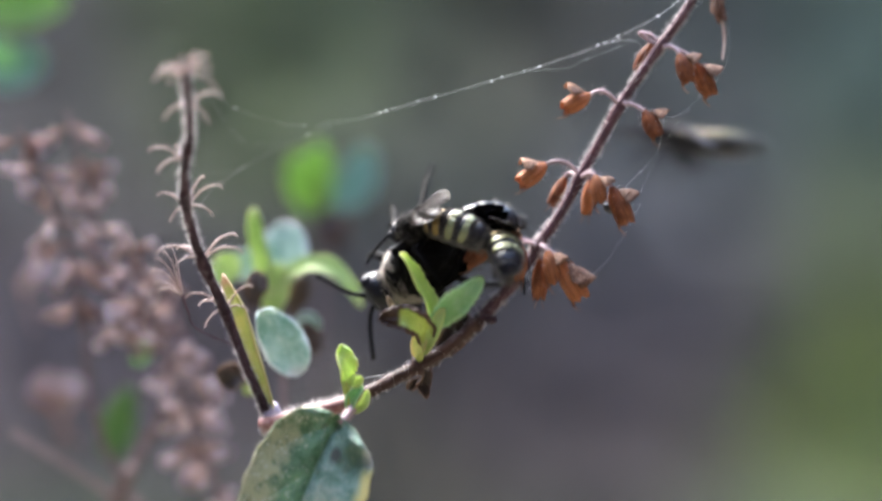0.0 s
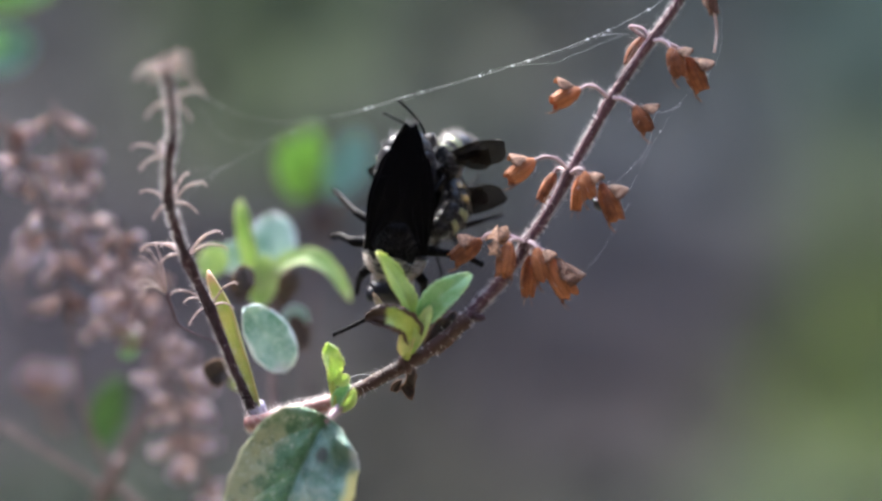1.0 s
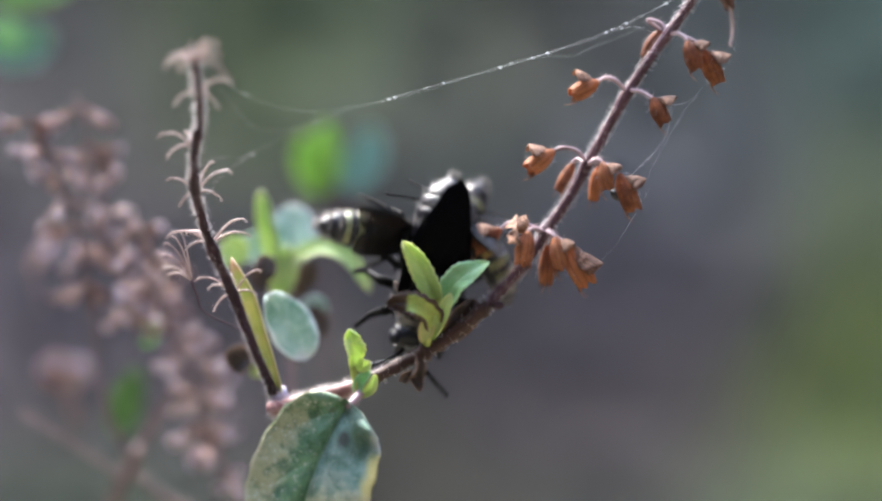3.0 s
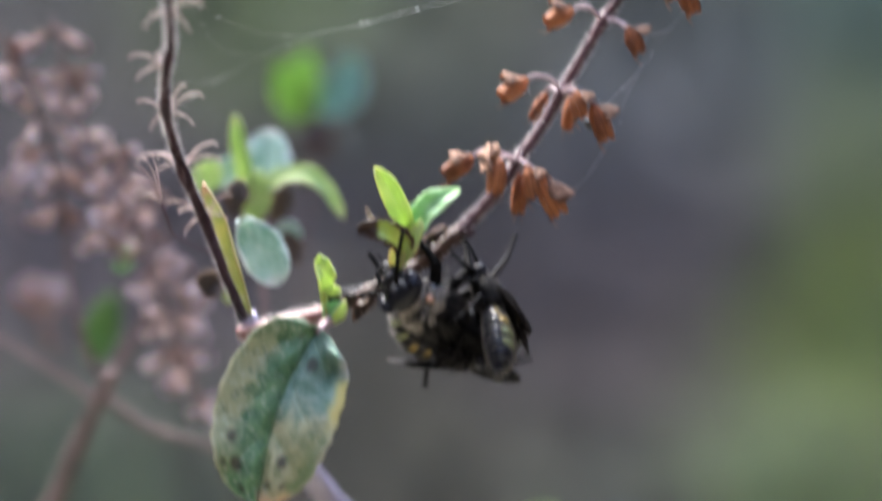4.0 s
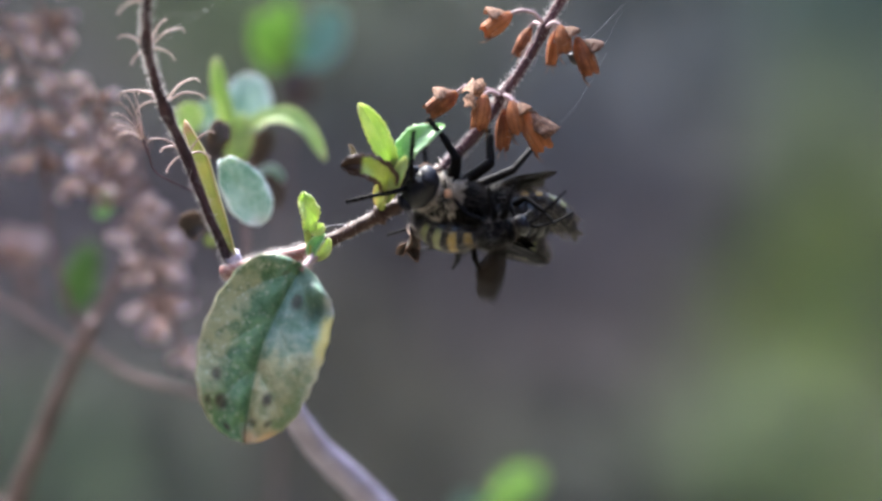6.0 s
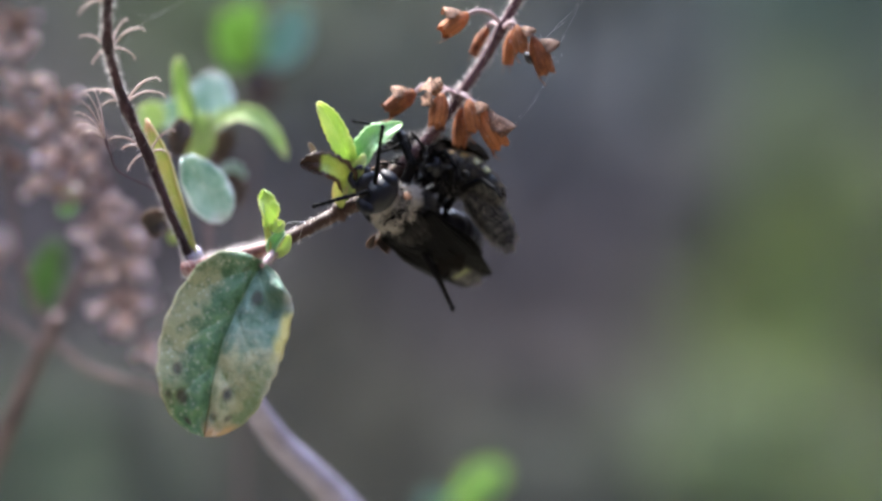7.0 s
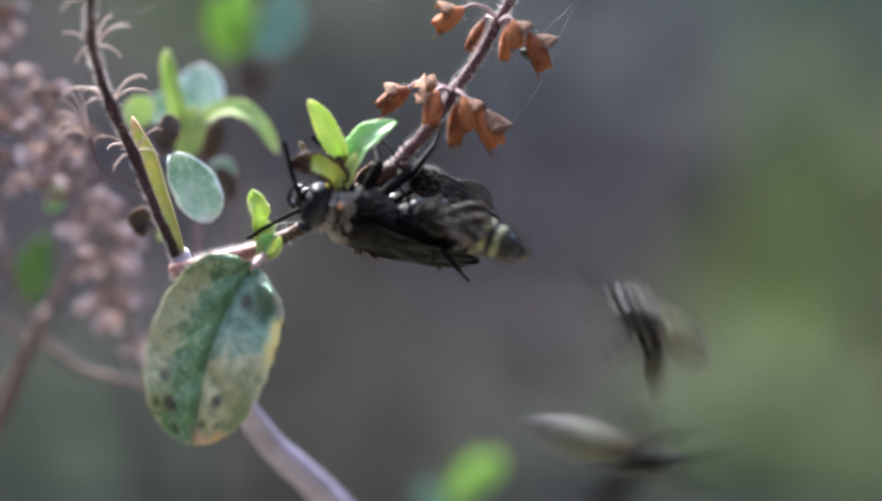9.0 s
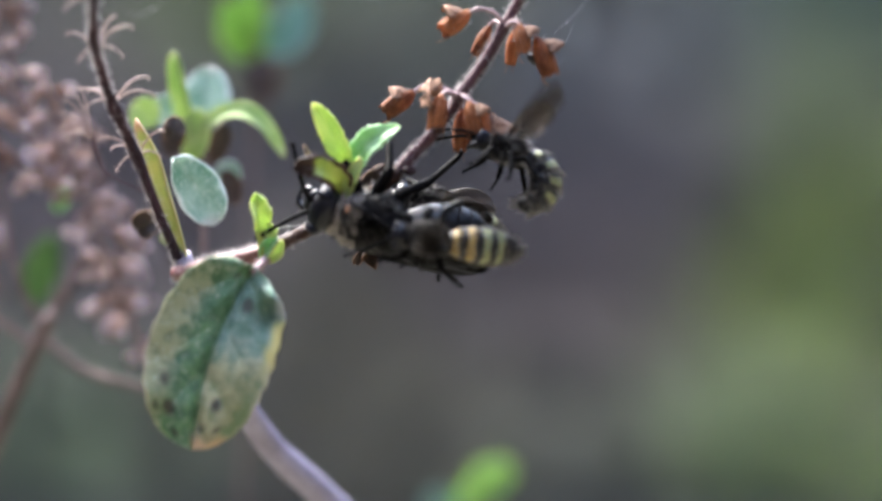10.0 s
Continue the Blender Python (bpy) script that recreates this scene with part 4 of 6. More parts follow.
    part("leaf", leaf_bm([V(-13.1, -1, -23), V(-12.4, -1.6, -21), V(-11, -1.6, -19.1)], 1.0, (-0.5, -1, 0.2), 0.5, 0.5, 0.6, 0.04, 0.02), LEAF_FRESH, plant, "tiny folded leaf")
    part("leaf", leaf_bm([V(-12.4, -1.2, -22.9), V(-11.1, -1.8, -21.5), V(-10.4, -1.6, -19.7)], 0.8, (0.5, -1, 0.2), 0.5, 0.5, 0.6, 0.04, 0.02), LEAF_YOUNG, plant, "tiny folded leaf")
    return plant


BASIL = make_basil()


def make_green_shoot(plant):
    """Fresh growth a few centimetres behind, on a branch of its own from the main stem."""
    bm = bmesh.new()
    tube(bm, [V(-26, 39, -3.1), V(-25.9, 39, -11.8), V(-25.2, 36, -26.2), V(-21.2, 26, -40.5), V(-16.5, 22, -47.7)], 0.5, 0.8, 9, 6)
    part("branch", bm, DRY_STEM, plant, "slim brown branch behind")
    L = lambda pts, half, mat, label, face=(0, -1, 0.2), full=0.55, cup=0.2: part("leaf", leaf_bm(pts, half, face, full, 0.48, cup, 0.03), mat, plant, label)
    L([V(-27.6, 38, -5.9), V(-29.2, 36, 0.5), V(-30.4, 35, 7.1)], 1.9, LEAF_MINT, "upright yellow-green leaf", (-0.6, -1, 0), 0.5, 0.5)
    L([V(-27.1, 40, -5.8), V(-26, 42, -0.4), V(-26, 44, 4.9)], 4.0, LEAF_PALE, "round pale green leaf")
    L([V(-27.5, 37, -6.4), V(-23.5, 35, -3.3), V(-19.4, 34, -2.3), V(-15.5, 33, -4.6), V(-12.6, 33, -9.4)], 1.6, LEAF_MINT, "arched yellow-green leaf", (0.2, -0.8, 0.6), 0.5, 0.4)
    L([V(-27.9, 37, -10.4), V(-26.9, 36, -5.8), V(-26.3, 36, -1.8)], 2.4, LEAF_MINT, "broad yellow-green leaf base", (0, -1, 0))
    L([V(-33.6, 36, -4.9), V(-35.2, 36, -2.9), V(-37, 36, -1.5)], 2.8, LEAF_MINT, "small green leaf")
    L([V(-29.9, 40, -4.7), V(-32.1, 40, -2.4), V(-34.4, 41, -1.5)], 2.6, LEAF_PALE, "small pale leaf")
    L([V(-22.7, 38, -4.2), V(-23.2, 38, -6.8), V(-24.6, 39, -10.7)], 1.7, LEAF_DRY, "hanging dark brown leaf", (0.4, -1, 0))
    L([V(-29.6, 34, -4.8), V(-30.3, 34, -6.6), V(-30.7, 34, -9.4)], 1.9, LEAF_DRY, "hanging dark brown leaf", (0.4, -1, 0))
    L([V(-22.7, 36, -11.7), V(-21.1, 36, -14), V(-20.4, 36, -17.2)], 1.5, LEAF_DRY, "hanging dark brown leaf", (0.4, -1, 0))
    L([V(-23.7, 37, -13.1), V(-21.9, 37, -11.8), V(-19.9, 37, -13.1)], 1.8, LEAF_PALE, "small pale leaf")
    L([V(-32, 34, -22.7), V(-30.7, 34, -22.2), V(-29.6, 34, -21.1)], 1.4, LEAF_SCORCHED, "small scorched leaf")


make_green_shoot(BASIL)


def make_far_sprig(base, stem, leaves, label):
    """A sprig well behind, quite out of focus."""
    plant = thing("leafy_sprig", base, label, "plant", "sprigs behind the basil")
    bm = bmesh.new()
    tube(bm, [*stem, base], 0.3, 0.6, 7, 6)
    part("main_stem", bm, DRY_STEM, plant, "thin brown stem")
    for pts, half, mat, text in leaves:
        part("leaf", leaf_bm(pts, half, (0.1, -1, 0.25), 0.5, 0.48, 0.15, 0.03), mat, plant, text)


make_far_sprig(V(-40, 150, -620), [V(-24.6, 117, 7.9), V(-24.1, 118, -2.6), V(-26.1, 120, -46.2), V(-30, 130, -300)], [
    ([V(-25.7, 116, 7.3), V(-27.9, 114, 13.6), V(-30, 112, 19.8)], 4.2, LEAF_BRIGHT, "bright green leaf"),
    ([V(-25.2, 118, 7.3), V(-25.6, 118, 16), V(-25.3, 118, 22.8)], 3.0, LEAF_BRIGHT, "bright green leaf"),
    ([V(-22.5, 120, 9.1), V(-17.7, 122, 14.4), V(-15.6, 124, 22.2)], 4.2, LEAF_FAR, "pale blue-green leaf"),
    ([V(-24.4, 114, 8.4), V(-22.9, 112, 4.4), V(-22, 112, -0.2)], 3.8, LEAF_DRY, "dark withered leaf"),
], "sprig with bright green and pale leaves, far out of focus")
make_far_sprig(V(70, 200, -620), [V(22.7, 168, -93), V(21.5, 169, -100.8), V(22.7, 172, -129.3), V(68, 190, -350)], [
    ([V(22.8, 168, -92), V(27.6, 168, -88.8), V(33.2, 168, -85.4)], 4.0, LEAF_LIME, "bright green leaf"),
    ([V(20.8, 169, -96.6), V(23.9, 166, -92.5), V(28.6, 166, -91.8)], 2.8, LEAF_LIME, "bright green leaf"),
    ([V(21.6, 170, -101.7), V(16.7, 170, -96.6), V(14.2, 170, -92)], 3.6, LEAF_FAR, "pale blue-green leaf"),
], "sprig with bright green and pale leaves, far out of focus")
make_far_sprig(V(-140, 170, -620), [V(-94.7, 110, 44.3), V(-98.4, 115, 16.9), V(-102.4, 130, -43.1), V(-135, 160, -400)], [
    ([V(-95.9, 110, 50.6), V(-86.7, 110, 50), V(-76.3, 110, 50.6)], 5.5, LEAF_BRIGHT, "bright green leaf"),
    ([V(-95.3, 112, 36.4), V(-87.2, 112, 37.6), V(-81.4, 112, 41)], 5.0, LEAF_FAR, "pale blue-green leaf"),
    ([V(-94.2, 108, 40.6), V(-90.2, 108, 40), V(-87.9, 108, 36.6)], 3.0, LEAF_FRESH, "dark green leaf"),
], "sprig with bright green and pale leaves, far out of focus")


def make_dry_shrub():
    """Dried flower spikes behind, out of focus, with brown cups in whorls."""
    base = V(-95, 110, -620)
    plant = thing("dried_basil", base, "dried basil with rows of faded brown flower cups, out of focus", "plant")
    spikes = [
        [V(-70.8, 44, 20.9), V(-66.2, 46, 9.8), V(-62.5, 48, -1.5), V(-61.4, 52, -14)],
        [V(-63.7, 50, 23.7), V(-60.4, 52, 9), V(-57.5, 54, -5.4), V(-53.4, 58, -18.3)],
        [V(-52.7, 44, 2.3), V(-50.3, 46, -8), V(-45.5, 48, -19.5), V(-41.3, 52, -33.2), V(-37.5, 56, -45.4)],
        [V(-48.9, 52, -2.5), V(-44.5, 54, -14.1), V(-42.2, 58, -26.1), V(-44.7, 62, -41.4)],
    ]
    for pts in spikes:
        bm = bmesh.new()
        tube(bm, pts, 0.35, 0.5, 7, 5)
        part("flower_spike", bm, DRY_STEM, plant, "thin dried flower spike")
        line = spline(pts, 5)
        for i in range(1, len(line) - 1, 2):
            for k in range(4):
                a = random.uniform(0, 6.28)
                d = Vector((math.cos(a), math.sin(a) * 0.8, random.uniform(-0.5, 0.3))).normalized()
                b0 = line[i] + d * random.uniform(1.2, 2.4)
                tip = b0 + (d * 0.9 + Vector((random.uniform(-0.5, 0.5), 0, random.uniform(-1, -0.1)))).normalized() * random.uniform(2.7, 4.6)
                dry_cup(plant, b0, tip, random.uniform(0.5, 0.86), line[i])
    stems = [
        ([V(-53.6, 56, -37.8), V(-58.8, 60, -47.3), V(-64.7, 64, -60.1), V(-71.2, 70, -74.7), V(-75.9, 76, -91), V(-92, 92, -250), base], 1.1, 1.9, "brown woody stem"),
        ([V(-75, 58, -31.9), V(-66.2, 58, -37.2), V(-59.3, 60, -42.3), V(-56.8, 60, -44.8)], 0.45, 0.6, "thin brown side stem"),
        ([V(-56.3, 60, -42.3), V(-48.6, 58, -47.4), V(-40.4, 56, -49.5), V(-30.2, 52, -51.3)], 0.7, 0.5, "thin brown side stem"),
        ([V(-45.9, 54, -24.4), V(-49.7, 56, -30.9), V(-54.4, 58, -39)], 0.5, 0.8, "thin brown side stem"),
        ([V(-61.4, 52, -13.1), V(-60.4, 56, -27.9), V(-55.8, 60, -42.1)], 0.3, 0.5, "thin brown side stem"),
    ]
    for pts, r0, r1, label in stems:
        bm = bmesh.new()
        tube(bm, pts, r0, r1, 8, 5)
        part("stem", bm, DRY_STEM, plant, label)
    for p, q in ((V(-77.5, 100, -31.3), V(-81, 101, -28.9)), (V(-75.3, 100, -31.9), V(-72.7, 101, -28.9)), (V(-83.5, 100, -7.9), V(-80.7, 100, -4.6)), (V(-76.5, 98, -31.1), V(-75.9, 98, -27.2))):
        dry_cup(plant, p, q, 1.2, p + Vector((2, 4, -8)))
    part("leaf", leaf_bm([V(-63, 85, -39.4), V(-61.4, 85, -33), V(-59.2, 85, -26.1)], 3.2, (0.3, -1, 0), 0.5), LEAF_DULL, plant, "narrow green leaf")
    part("leaf", leaf_bm([V(-52.7, 54, -19.9), V(-51.7, 54, -18), V(-50.5, 54, -16.1)], 1.4, (0.3, -1, 0), 0.5), LEAF_FRESH, plant, "narrow green leaf")


def dry_cup(parent, a, b, r, stem_at):
    bm = bmesh.new()
    ax = (b - a).normalized()
    n = ax.orthogonal().normalized()
    m = ax.cross(n)
    length = (b - a).length
    seed = Vector((random.random() * 60, 0, 0))
    rings = []
    for s, w in ((0, 0.25), (0.2, 0.8), (0.5, 1.0), (0.8, 0.85), (1.0, 1.15), (0.9, 0.8), (0.5, 0.7)):
        rings.append([bm.verts.new(a + ax * s * length + (n * math.cos(k * 0.785) + m * math.sin(k * 0.785)) * r * w * (1 + 0.5 * noise.noise(seed + Vector((k * 0.8, s * 3, 0))))) for k in range(8)])
    for p, q in zip(rings, rings[1:]):
        for k in range(8):
            bm.faces.new((p[k], p[(k + 1) % 8], q[(k + 1) % 8], q[k]))
    bm.faces.new(rings[0])
    bm.faces.new(rings[-1][::-1])
    tube(bm, [stem_at, (stem_at + a) / 2 + Vector((0, 0, 0.4)), a], 0.2, 0.15, 5, 2)
    cup = part("flower_cup", bm, DRY_FLOWER, parent)
    w = (n * random.uniform(-1, 1) + Vector((random.uniform(-0.5, 0.5), -0.2, 0.7))).normalized()
    part("lip", leaf_bm([a + ax * length * 0.5, b + w * r * 0.8, b + w * r * random.uniform(2.2, 3.8) + ax * 0.6], r * 1.5, (0.2, -1, 0.3), 0.5, 0.5, 0.3, 0.1, 0.0, 0.12, 6, 4), DRY_LIP, cup, "papery pale lip")


make_dry_shrub()


def make_thicket():
    """Bare stalks and grass blades between the plant and the bank, countless and blurred."""
    bm = bmesh.new()
    for _ in range(520):
        y = random.uniform(900, 2300)
        x = random.uniform(-0.45, 0.45) * (y + 250)
        h = random.uniform(350, 1200)
        p = V(x, y, -640)
        w = Vector((random.uniform(-0.25, 0.25), random.uniform(-0.2, 0.2), 1))
        tube(bm, [p, p + w * h * 0.5, p + w * h + Vector((random.uniform(-80, 80), 0, 0))], random.uniform(0.7, 1.6), 0.4, 5, 3)
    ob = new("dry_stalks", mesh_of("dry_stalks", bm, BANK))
    tagged(ob, "thin bare stalks of undergrowth, far out of focus", "undergrowth", "", "stuff")


make_thicket()


def make_dry_sprig():
    """The end of another dried branch at the upper edge."""
    base = V(42.4, 12, 59.1)
    plant = thing("dried_sprig", base, "tip of a dried hanging sprig beside the branch", "plant")
    bm = bmesh.new()
    tube(bm, [base, V(40.4, 10, 42), V(41.3, 9, 34.8), V(41.8, 9, 31.1), V(41.3, 8, 28.1)], 0.35, 0.15, 7, 6)
    part("stem", bm, BRACT, plant, "thin pale stem")
    calyx(plant, None, V(40.4, 10, 38.3), V(41.4, 9, 33.7), V(40.1, 9, 35.2), 0.2, CALYX_LIP, False)


make_dry_sprig()


def make_web():
    base = V(34.3, 2, 36.1)
    web = thing("spider_web", base, "loose spider silk with tiny dew beads between two branches", "web")

    def thread(pts, r, beads=0, big=0.3):
        bm = bmesh.new()
        line = tube(bm, pts, r, r, 5, 8, 0.0)
        ob = part("thread", bm, SILK, web)
        for k in range(beads):
            c = line[int((k + random.random()) * (len(line) - 1) / beads)]
            b = bmesh.new()
            s = big * random.uniform(0.35, 1.0) ** 1.5
            ball(b, c, s * random.uniform(1, 1.8), s, s, Matrix.Rotation(0.35, 3, "Y"), 8, 6)
            part("dew_bead", b, DEW, ob)

    main = [V(34.3, 2, 36.1), V(31.1, 2, 33.6), V(23.4, 2, 29.8), V(16.1, 1, 27), V(7.2, 0, 24.1), V(-3.2, -4, 20.9), V(-10.1, -7, 18.6),
            V(-17, -10, 17.1), V(-22.8, -14, 17.4), V(-27.8, -17, 19.3), V(-33.4, -20, 23.1)]
    thread(main[:7], 0.014, 17, 0.17)
    thread(main[6:], 0.006, 6, 0.1)
    thread([p + Vector((0.3, 0.2, 0.35 * math.sin(i * 2.1))) for i, p in enumerate(main[:8])], 0.004, 5, 0.1)
    thread([V(-13.9, -9, 17.4), V(-20.6, -13, 14.5), V(-27.2, -15, 10.6), V(-31.1, -14, 7.9), V(-35.7, -7, 2.6)], 0.006, 6, 0.1)
    thread([V(-20.6, -13, 14.5), V(-26.4, -16, 14.7), V(-30.5, -19, 20.1)], 0.005)
    thread([V(-27.2, -15, 10.6), V(-31, -15, 10.5), V(-34.3, -12, 9.9)], 0.005)
    thread([V(23.4, 2, 29.8), V(26.7, 2, 30.2), V(28.4, 3, 30.1)], 0.012, 2, 0.13)
    thread([V(12.1, 1, 25.7), V(17.8, 2, 26.1), V(20.2, 2, 27.1), V(27.6, 3, 30.1)], 0.007, 3, 0.1)
    thread([V(42.4, 8, 34.1), V(40.9, 4, 26.2), V(34.8, 2, 19.6), V(29.8, 0, 11.4), V(28.2, -1, 8.1)], 0.004, 5, 0.09)
    thread([V(31.9, 1, 19.1), V(30.7, 1, 13.8), V(25.8, 0, 8.6)], 0.008, 3, 0.09)
    thread([V(35.5, 1, 19.9), V(31.7, 0, 19), V(26.2, 1, 21.5)], 0.012, 2, 0.1)
    thread([V(20.3, 0, -4.7), V(24.3, 1, -0.7), V(28.7, 1, 7)], 0.005, 1, 0.08)
    thread([V(-12.2, 0, -18.6), V(-9.4, 0, -17.9), V(-5.8, 0, -18.1)], 0.025, 1, 0.1)


make_web()


# ---------------------------------------------------------------- the wasps
def at(x, y, z, turn, spin=0.0, lean=0.0):
    """A wasp's pose (mm): its head points turn degrees up from the right; spin rolls its back away from the viewer's side; lean tips its head back."""
    base = Matrix(((1, 0, 0, 0), (0, 0, -1, 0), (0, 1, 0, 0), (0, 0, 0, 1)))
    return Matrix.Translation((x * 0.001, y * 0.001, z * 0.001)) @ Matrix.Rotation(radians(turn), 4, (0, -1, 0)) @ base @ pose(0, 0, 0, 0, lean, 0) @ pose(0, 0, 0, spin, 0, 0)


def fur(bm, c, rx, ry, rz, count, length, thick, keep=lambda d: True):
    while count > 0:
        d = Vector((random.gauss(0, 1), random.gauss(0, 1), random.gauss(0, 1))).normalized()
        if not keep(d):
            continue
        count -= 1
        p = c + Vector((d.x * rx, d.y * ry, d.z * rz))
        way = (d + Vector((-0.7, random.uniform(-0.4, 0.4), random.uniform(-0.3, 0.3)))).normalized()
        spike(bm, p - d * 0.1, p + way * length * random.uniform(0.5, 1.3), thick)


def limb(pts, radii, spines):
    """A jointed leg: thigh, shin and a beaded foot, with bristles."""
    bm = bmesh.new()
    for (a, b), (r0, r1) in zip(zip(pts, pts[1:]), radii):
        way = (b - a).normalized()
        tube(bm, [a - way * r0 * 0.3, a + (b - a) * 0.25, a + (b - a) * 0.7, b + way * r1 * 0.3], r0, r1, 7, 3, 0.08)
    a, b = pts[2], pts[3]
    for k in range(5):
        ball(bm, a.lerp(b, (k + 0.7) / 5), radii[2][0] * 1.15, radii[2][0], radii[2][0], None, 6, 5)
    for _ in range(spines):
        i = random.choice((0, 1, 1, 2))
        p = pts[i].lerp(pts[i + 1], random.random())
        w = ((pts[i + 1] - pts[i]).normalized() * 0.6 + Vector((random.gauss(0, 1), random.gauss(0, 1), random.gauss(0, 1))).normalized()).normalized()
        spike(bm, p, p + w * random.uniform(0.5, 1.3), 0.05)
    return bm


def wing_bm(side, length, chord, veins=False):
    """A wing that reaches out along y from its hinge; veins: the thin ribs alone."""
    blunt = 0.3 if chord > 6 else 0.55
    def outline(u, v):
        w = chord * (0.26 + 0.74 * math.sin(min(u / 0.62, 1) * math.pi / 2) ** 1.3) * max(1 - max((u - blunt) / (1 - blunt), 0.0) ** (2.6 if blunt > 0.5 else 1.7), 0.0) ** 0.6 + 0.03
        back = v * w / 2 - w * 0.32 - 0.06 * length * u * u
        return Vector((back, side * u * length, 0.05 * length * math.sin(u * 2.6) + 0.12 * math.sin(u * 9 + v * 5)))
    if not veins:
        return sheet(outline, 14, 8, 0.04)
    made = []
    for v, end in ((0.97, 0.95), (0.55, 0.75), (0.1, 0.7), (-0.35, 0.6)):
        made.append(bmesh.new())
        tube(made[-1], [outline(0.02, v * 0.5 + 0.3), outline(end * 0.35, v), outline(end * 0.7, v), outline(end, v * 0.92)], 0.09, 0.04, 5, 4, 0.0)
    for u in (0.38, 0.55, 0.72):
        made.append(bmesh.new())
        tube(made[-1], [outline(u, 0.95), outline(u + 0.03, 0.5), outline(u - 0.02, 0.1)], 0.05, 0.04, 5, 3, 0.0)
    return made


def wasp_meshes(big, grey=False):
    """The meshes of one sex, in mm, head towards x and back towards z; grey: a male with paler fur and bands."""
    coat = FUR_PALE if grey else FUR
    k = {}
    if big:
        hx, tx, ty, tz = 2.6, 5.0, 4.0, 3.8
        seg = [(2.5, 2.2, 3.6), (2.7, 3.6, 4.1), (2.5, 4.1, 4.1), (2.2, 4.1, 3.6), (1.9, 3.6, 2.7), (2.0, 2.7, 0.6)]
        span, chord, hinge = 18.8, 7.4, (1.0, 4.2, 2.4)
    else:
        hx, tx, ty, tz = 1.35, 3.0, 2.15, 2.1
        seg = [(2.0, 1.2, 2.0), (2.2, 2.0, 2.3), (2.1, 2.3, 2.3), (1.9, 2.3, 2.05), (1.7, 2.05, 1.65), (1.8, 1.65, 0.5)]
        span, chord, hinge = 10.5, 4.0, (0.7, 1.5, 1.4)
    k["dims"] = (hx, tx, ty, tz, seg, span, chord, hinge)
    # head, drawn about its own middle
    bm = bmesh.new()
    ball(bm, V(0, 0, 0), hx * 0.85, hx * 1.3, hx * 1.1, None, 20, 14, 0.08)
    ball(bm, V(hx * 0.75, 0, -hx * 0.5), hx * 0.5, hx * 0.8, hx * 0.45, None, 12, 8, 0.1)
    k["head"] = mesh_of("head", bm, CHITIN)
    for s in (-1, 1):
        bm = bmesh.new()
        ball(bm, V(hx * 0.22, s * hx * 0.98, hx * 0.12), hx * 0.5, hx * 0.42, hx * 0.85, None, 14, 10)
        k["eye", s] = mesh_of("eye", bm, EYE)
        bm = bmesh.new()
        tube(bm, [V(hx * 1.0, s * hx * 0.55, -hx * 0.6), V(hx * 1.5, s * hx * 0.4, -hx * 0.85), V(hx * 1.6, -s * hx * 0.05, -hx * 1.0)], hx * 0.22, hx * 0.08, 7, 4)
        k["mandible", s] = mesh_of("mandible", bm, CHITIN)
        n = 6.5 if big else 7.0
        bm = bmesh.new()
        pts = [V(hx * 0.8, s * hx * 0.3, hx * 0.25), V(hx * 1.3, s * hx * 0.75, hx * 0.5), V(hx * 1.15 + n * 0.36, s * (hx * 0.75 + n * 0.38), hx * 0.45), V(hx * 1.1 + n * 0.68, s * (hx * 0.75 + n * 0.82), hx * 0.3)] if big else [V(hx * 0.8, s * hx * 0.3, hx * 0.25), V(hx * 1.3, s * hx * 0.75, hx * 0.5), V(hx * 1.1 + n * 0.4, s * (hx * 0.8 + n * 0.18), hx * 0.4), V(hx + n * 0.85, s * (hx * 0.8 + n * 0.36), -hx * 0.1)]
        line = tube(bm, pts, 0.36 if big else 0.22, 0.26 if big else 0.18, 8, 6, 0.0)
        for i in range(4, len(line), 2):
            ball(bm, line[i], 0.4 if big else 0.25, 0.36 if big else 0.23, 0.36 if big else 0.23, None, 8, 6)
        k["antenna", s] = mesh_of("antenna", bm, CHITIN_DULL)
    bm = bmesh.new()
    fur(bm, V(-hx * 0.2, 0, 0), hx * 0.75, hx * 1.2, hx * 1.0, 420 if big else 200, hx * 0.33, 0.04, lambda d: d.x < -0.35)
    k["head_fur"] = mesh_of("fur", bm, COLLAR if big else coat)
    # thorax
    bm = bmesh.new()
    ball(bm, V(0, 0, 0), tx, ty, tz, None, 24, 16, 0.1)
    ball(bm, V(tx * 0.62, 0, tz * 0.1), tx * 0.3, ty * 0.85, tz * 0.85, None, 20, 10, 0.1)
    ball(bm, V(-tx * 0.45, 0, tz * 0.55), tx * 0.3, ty * 0.6, tz * 0.5, None, 16, 10, 0.1)
    k["thorax"] = mesh_of("thorax", bm, CHITIN_DULL)
    for s in (-1, 1):
        bm = bmesh.new()
        ball(bm, V(tx * 0.72, s * ty * 0.72, tz * 0.12), tx * 0.13, ty * 0.1, tz * 0.22, Matrix.Rotation(-0.6 * s, 3, "Z"), 12, 8, 0.2)
        k["plate", s] = mesh_of("shoulder_plate", bm, AMBER)
    bm = bmesh.new()
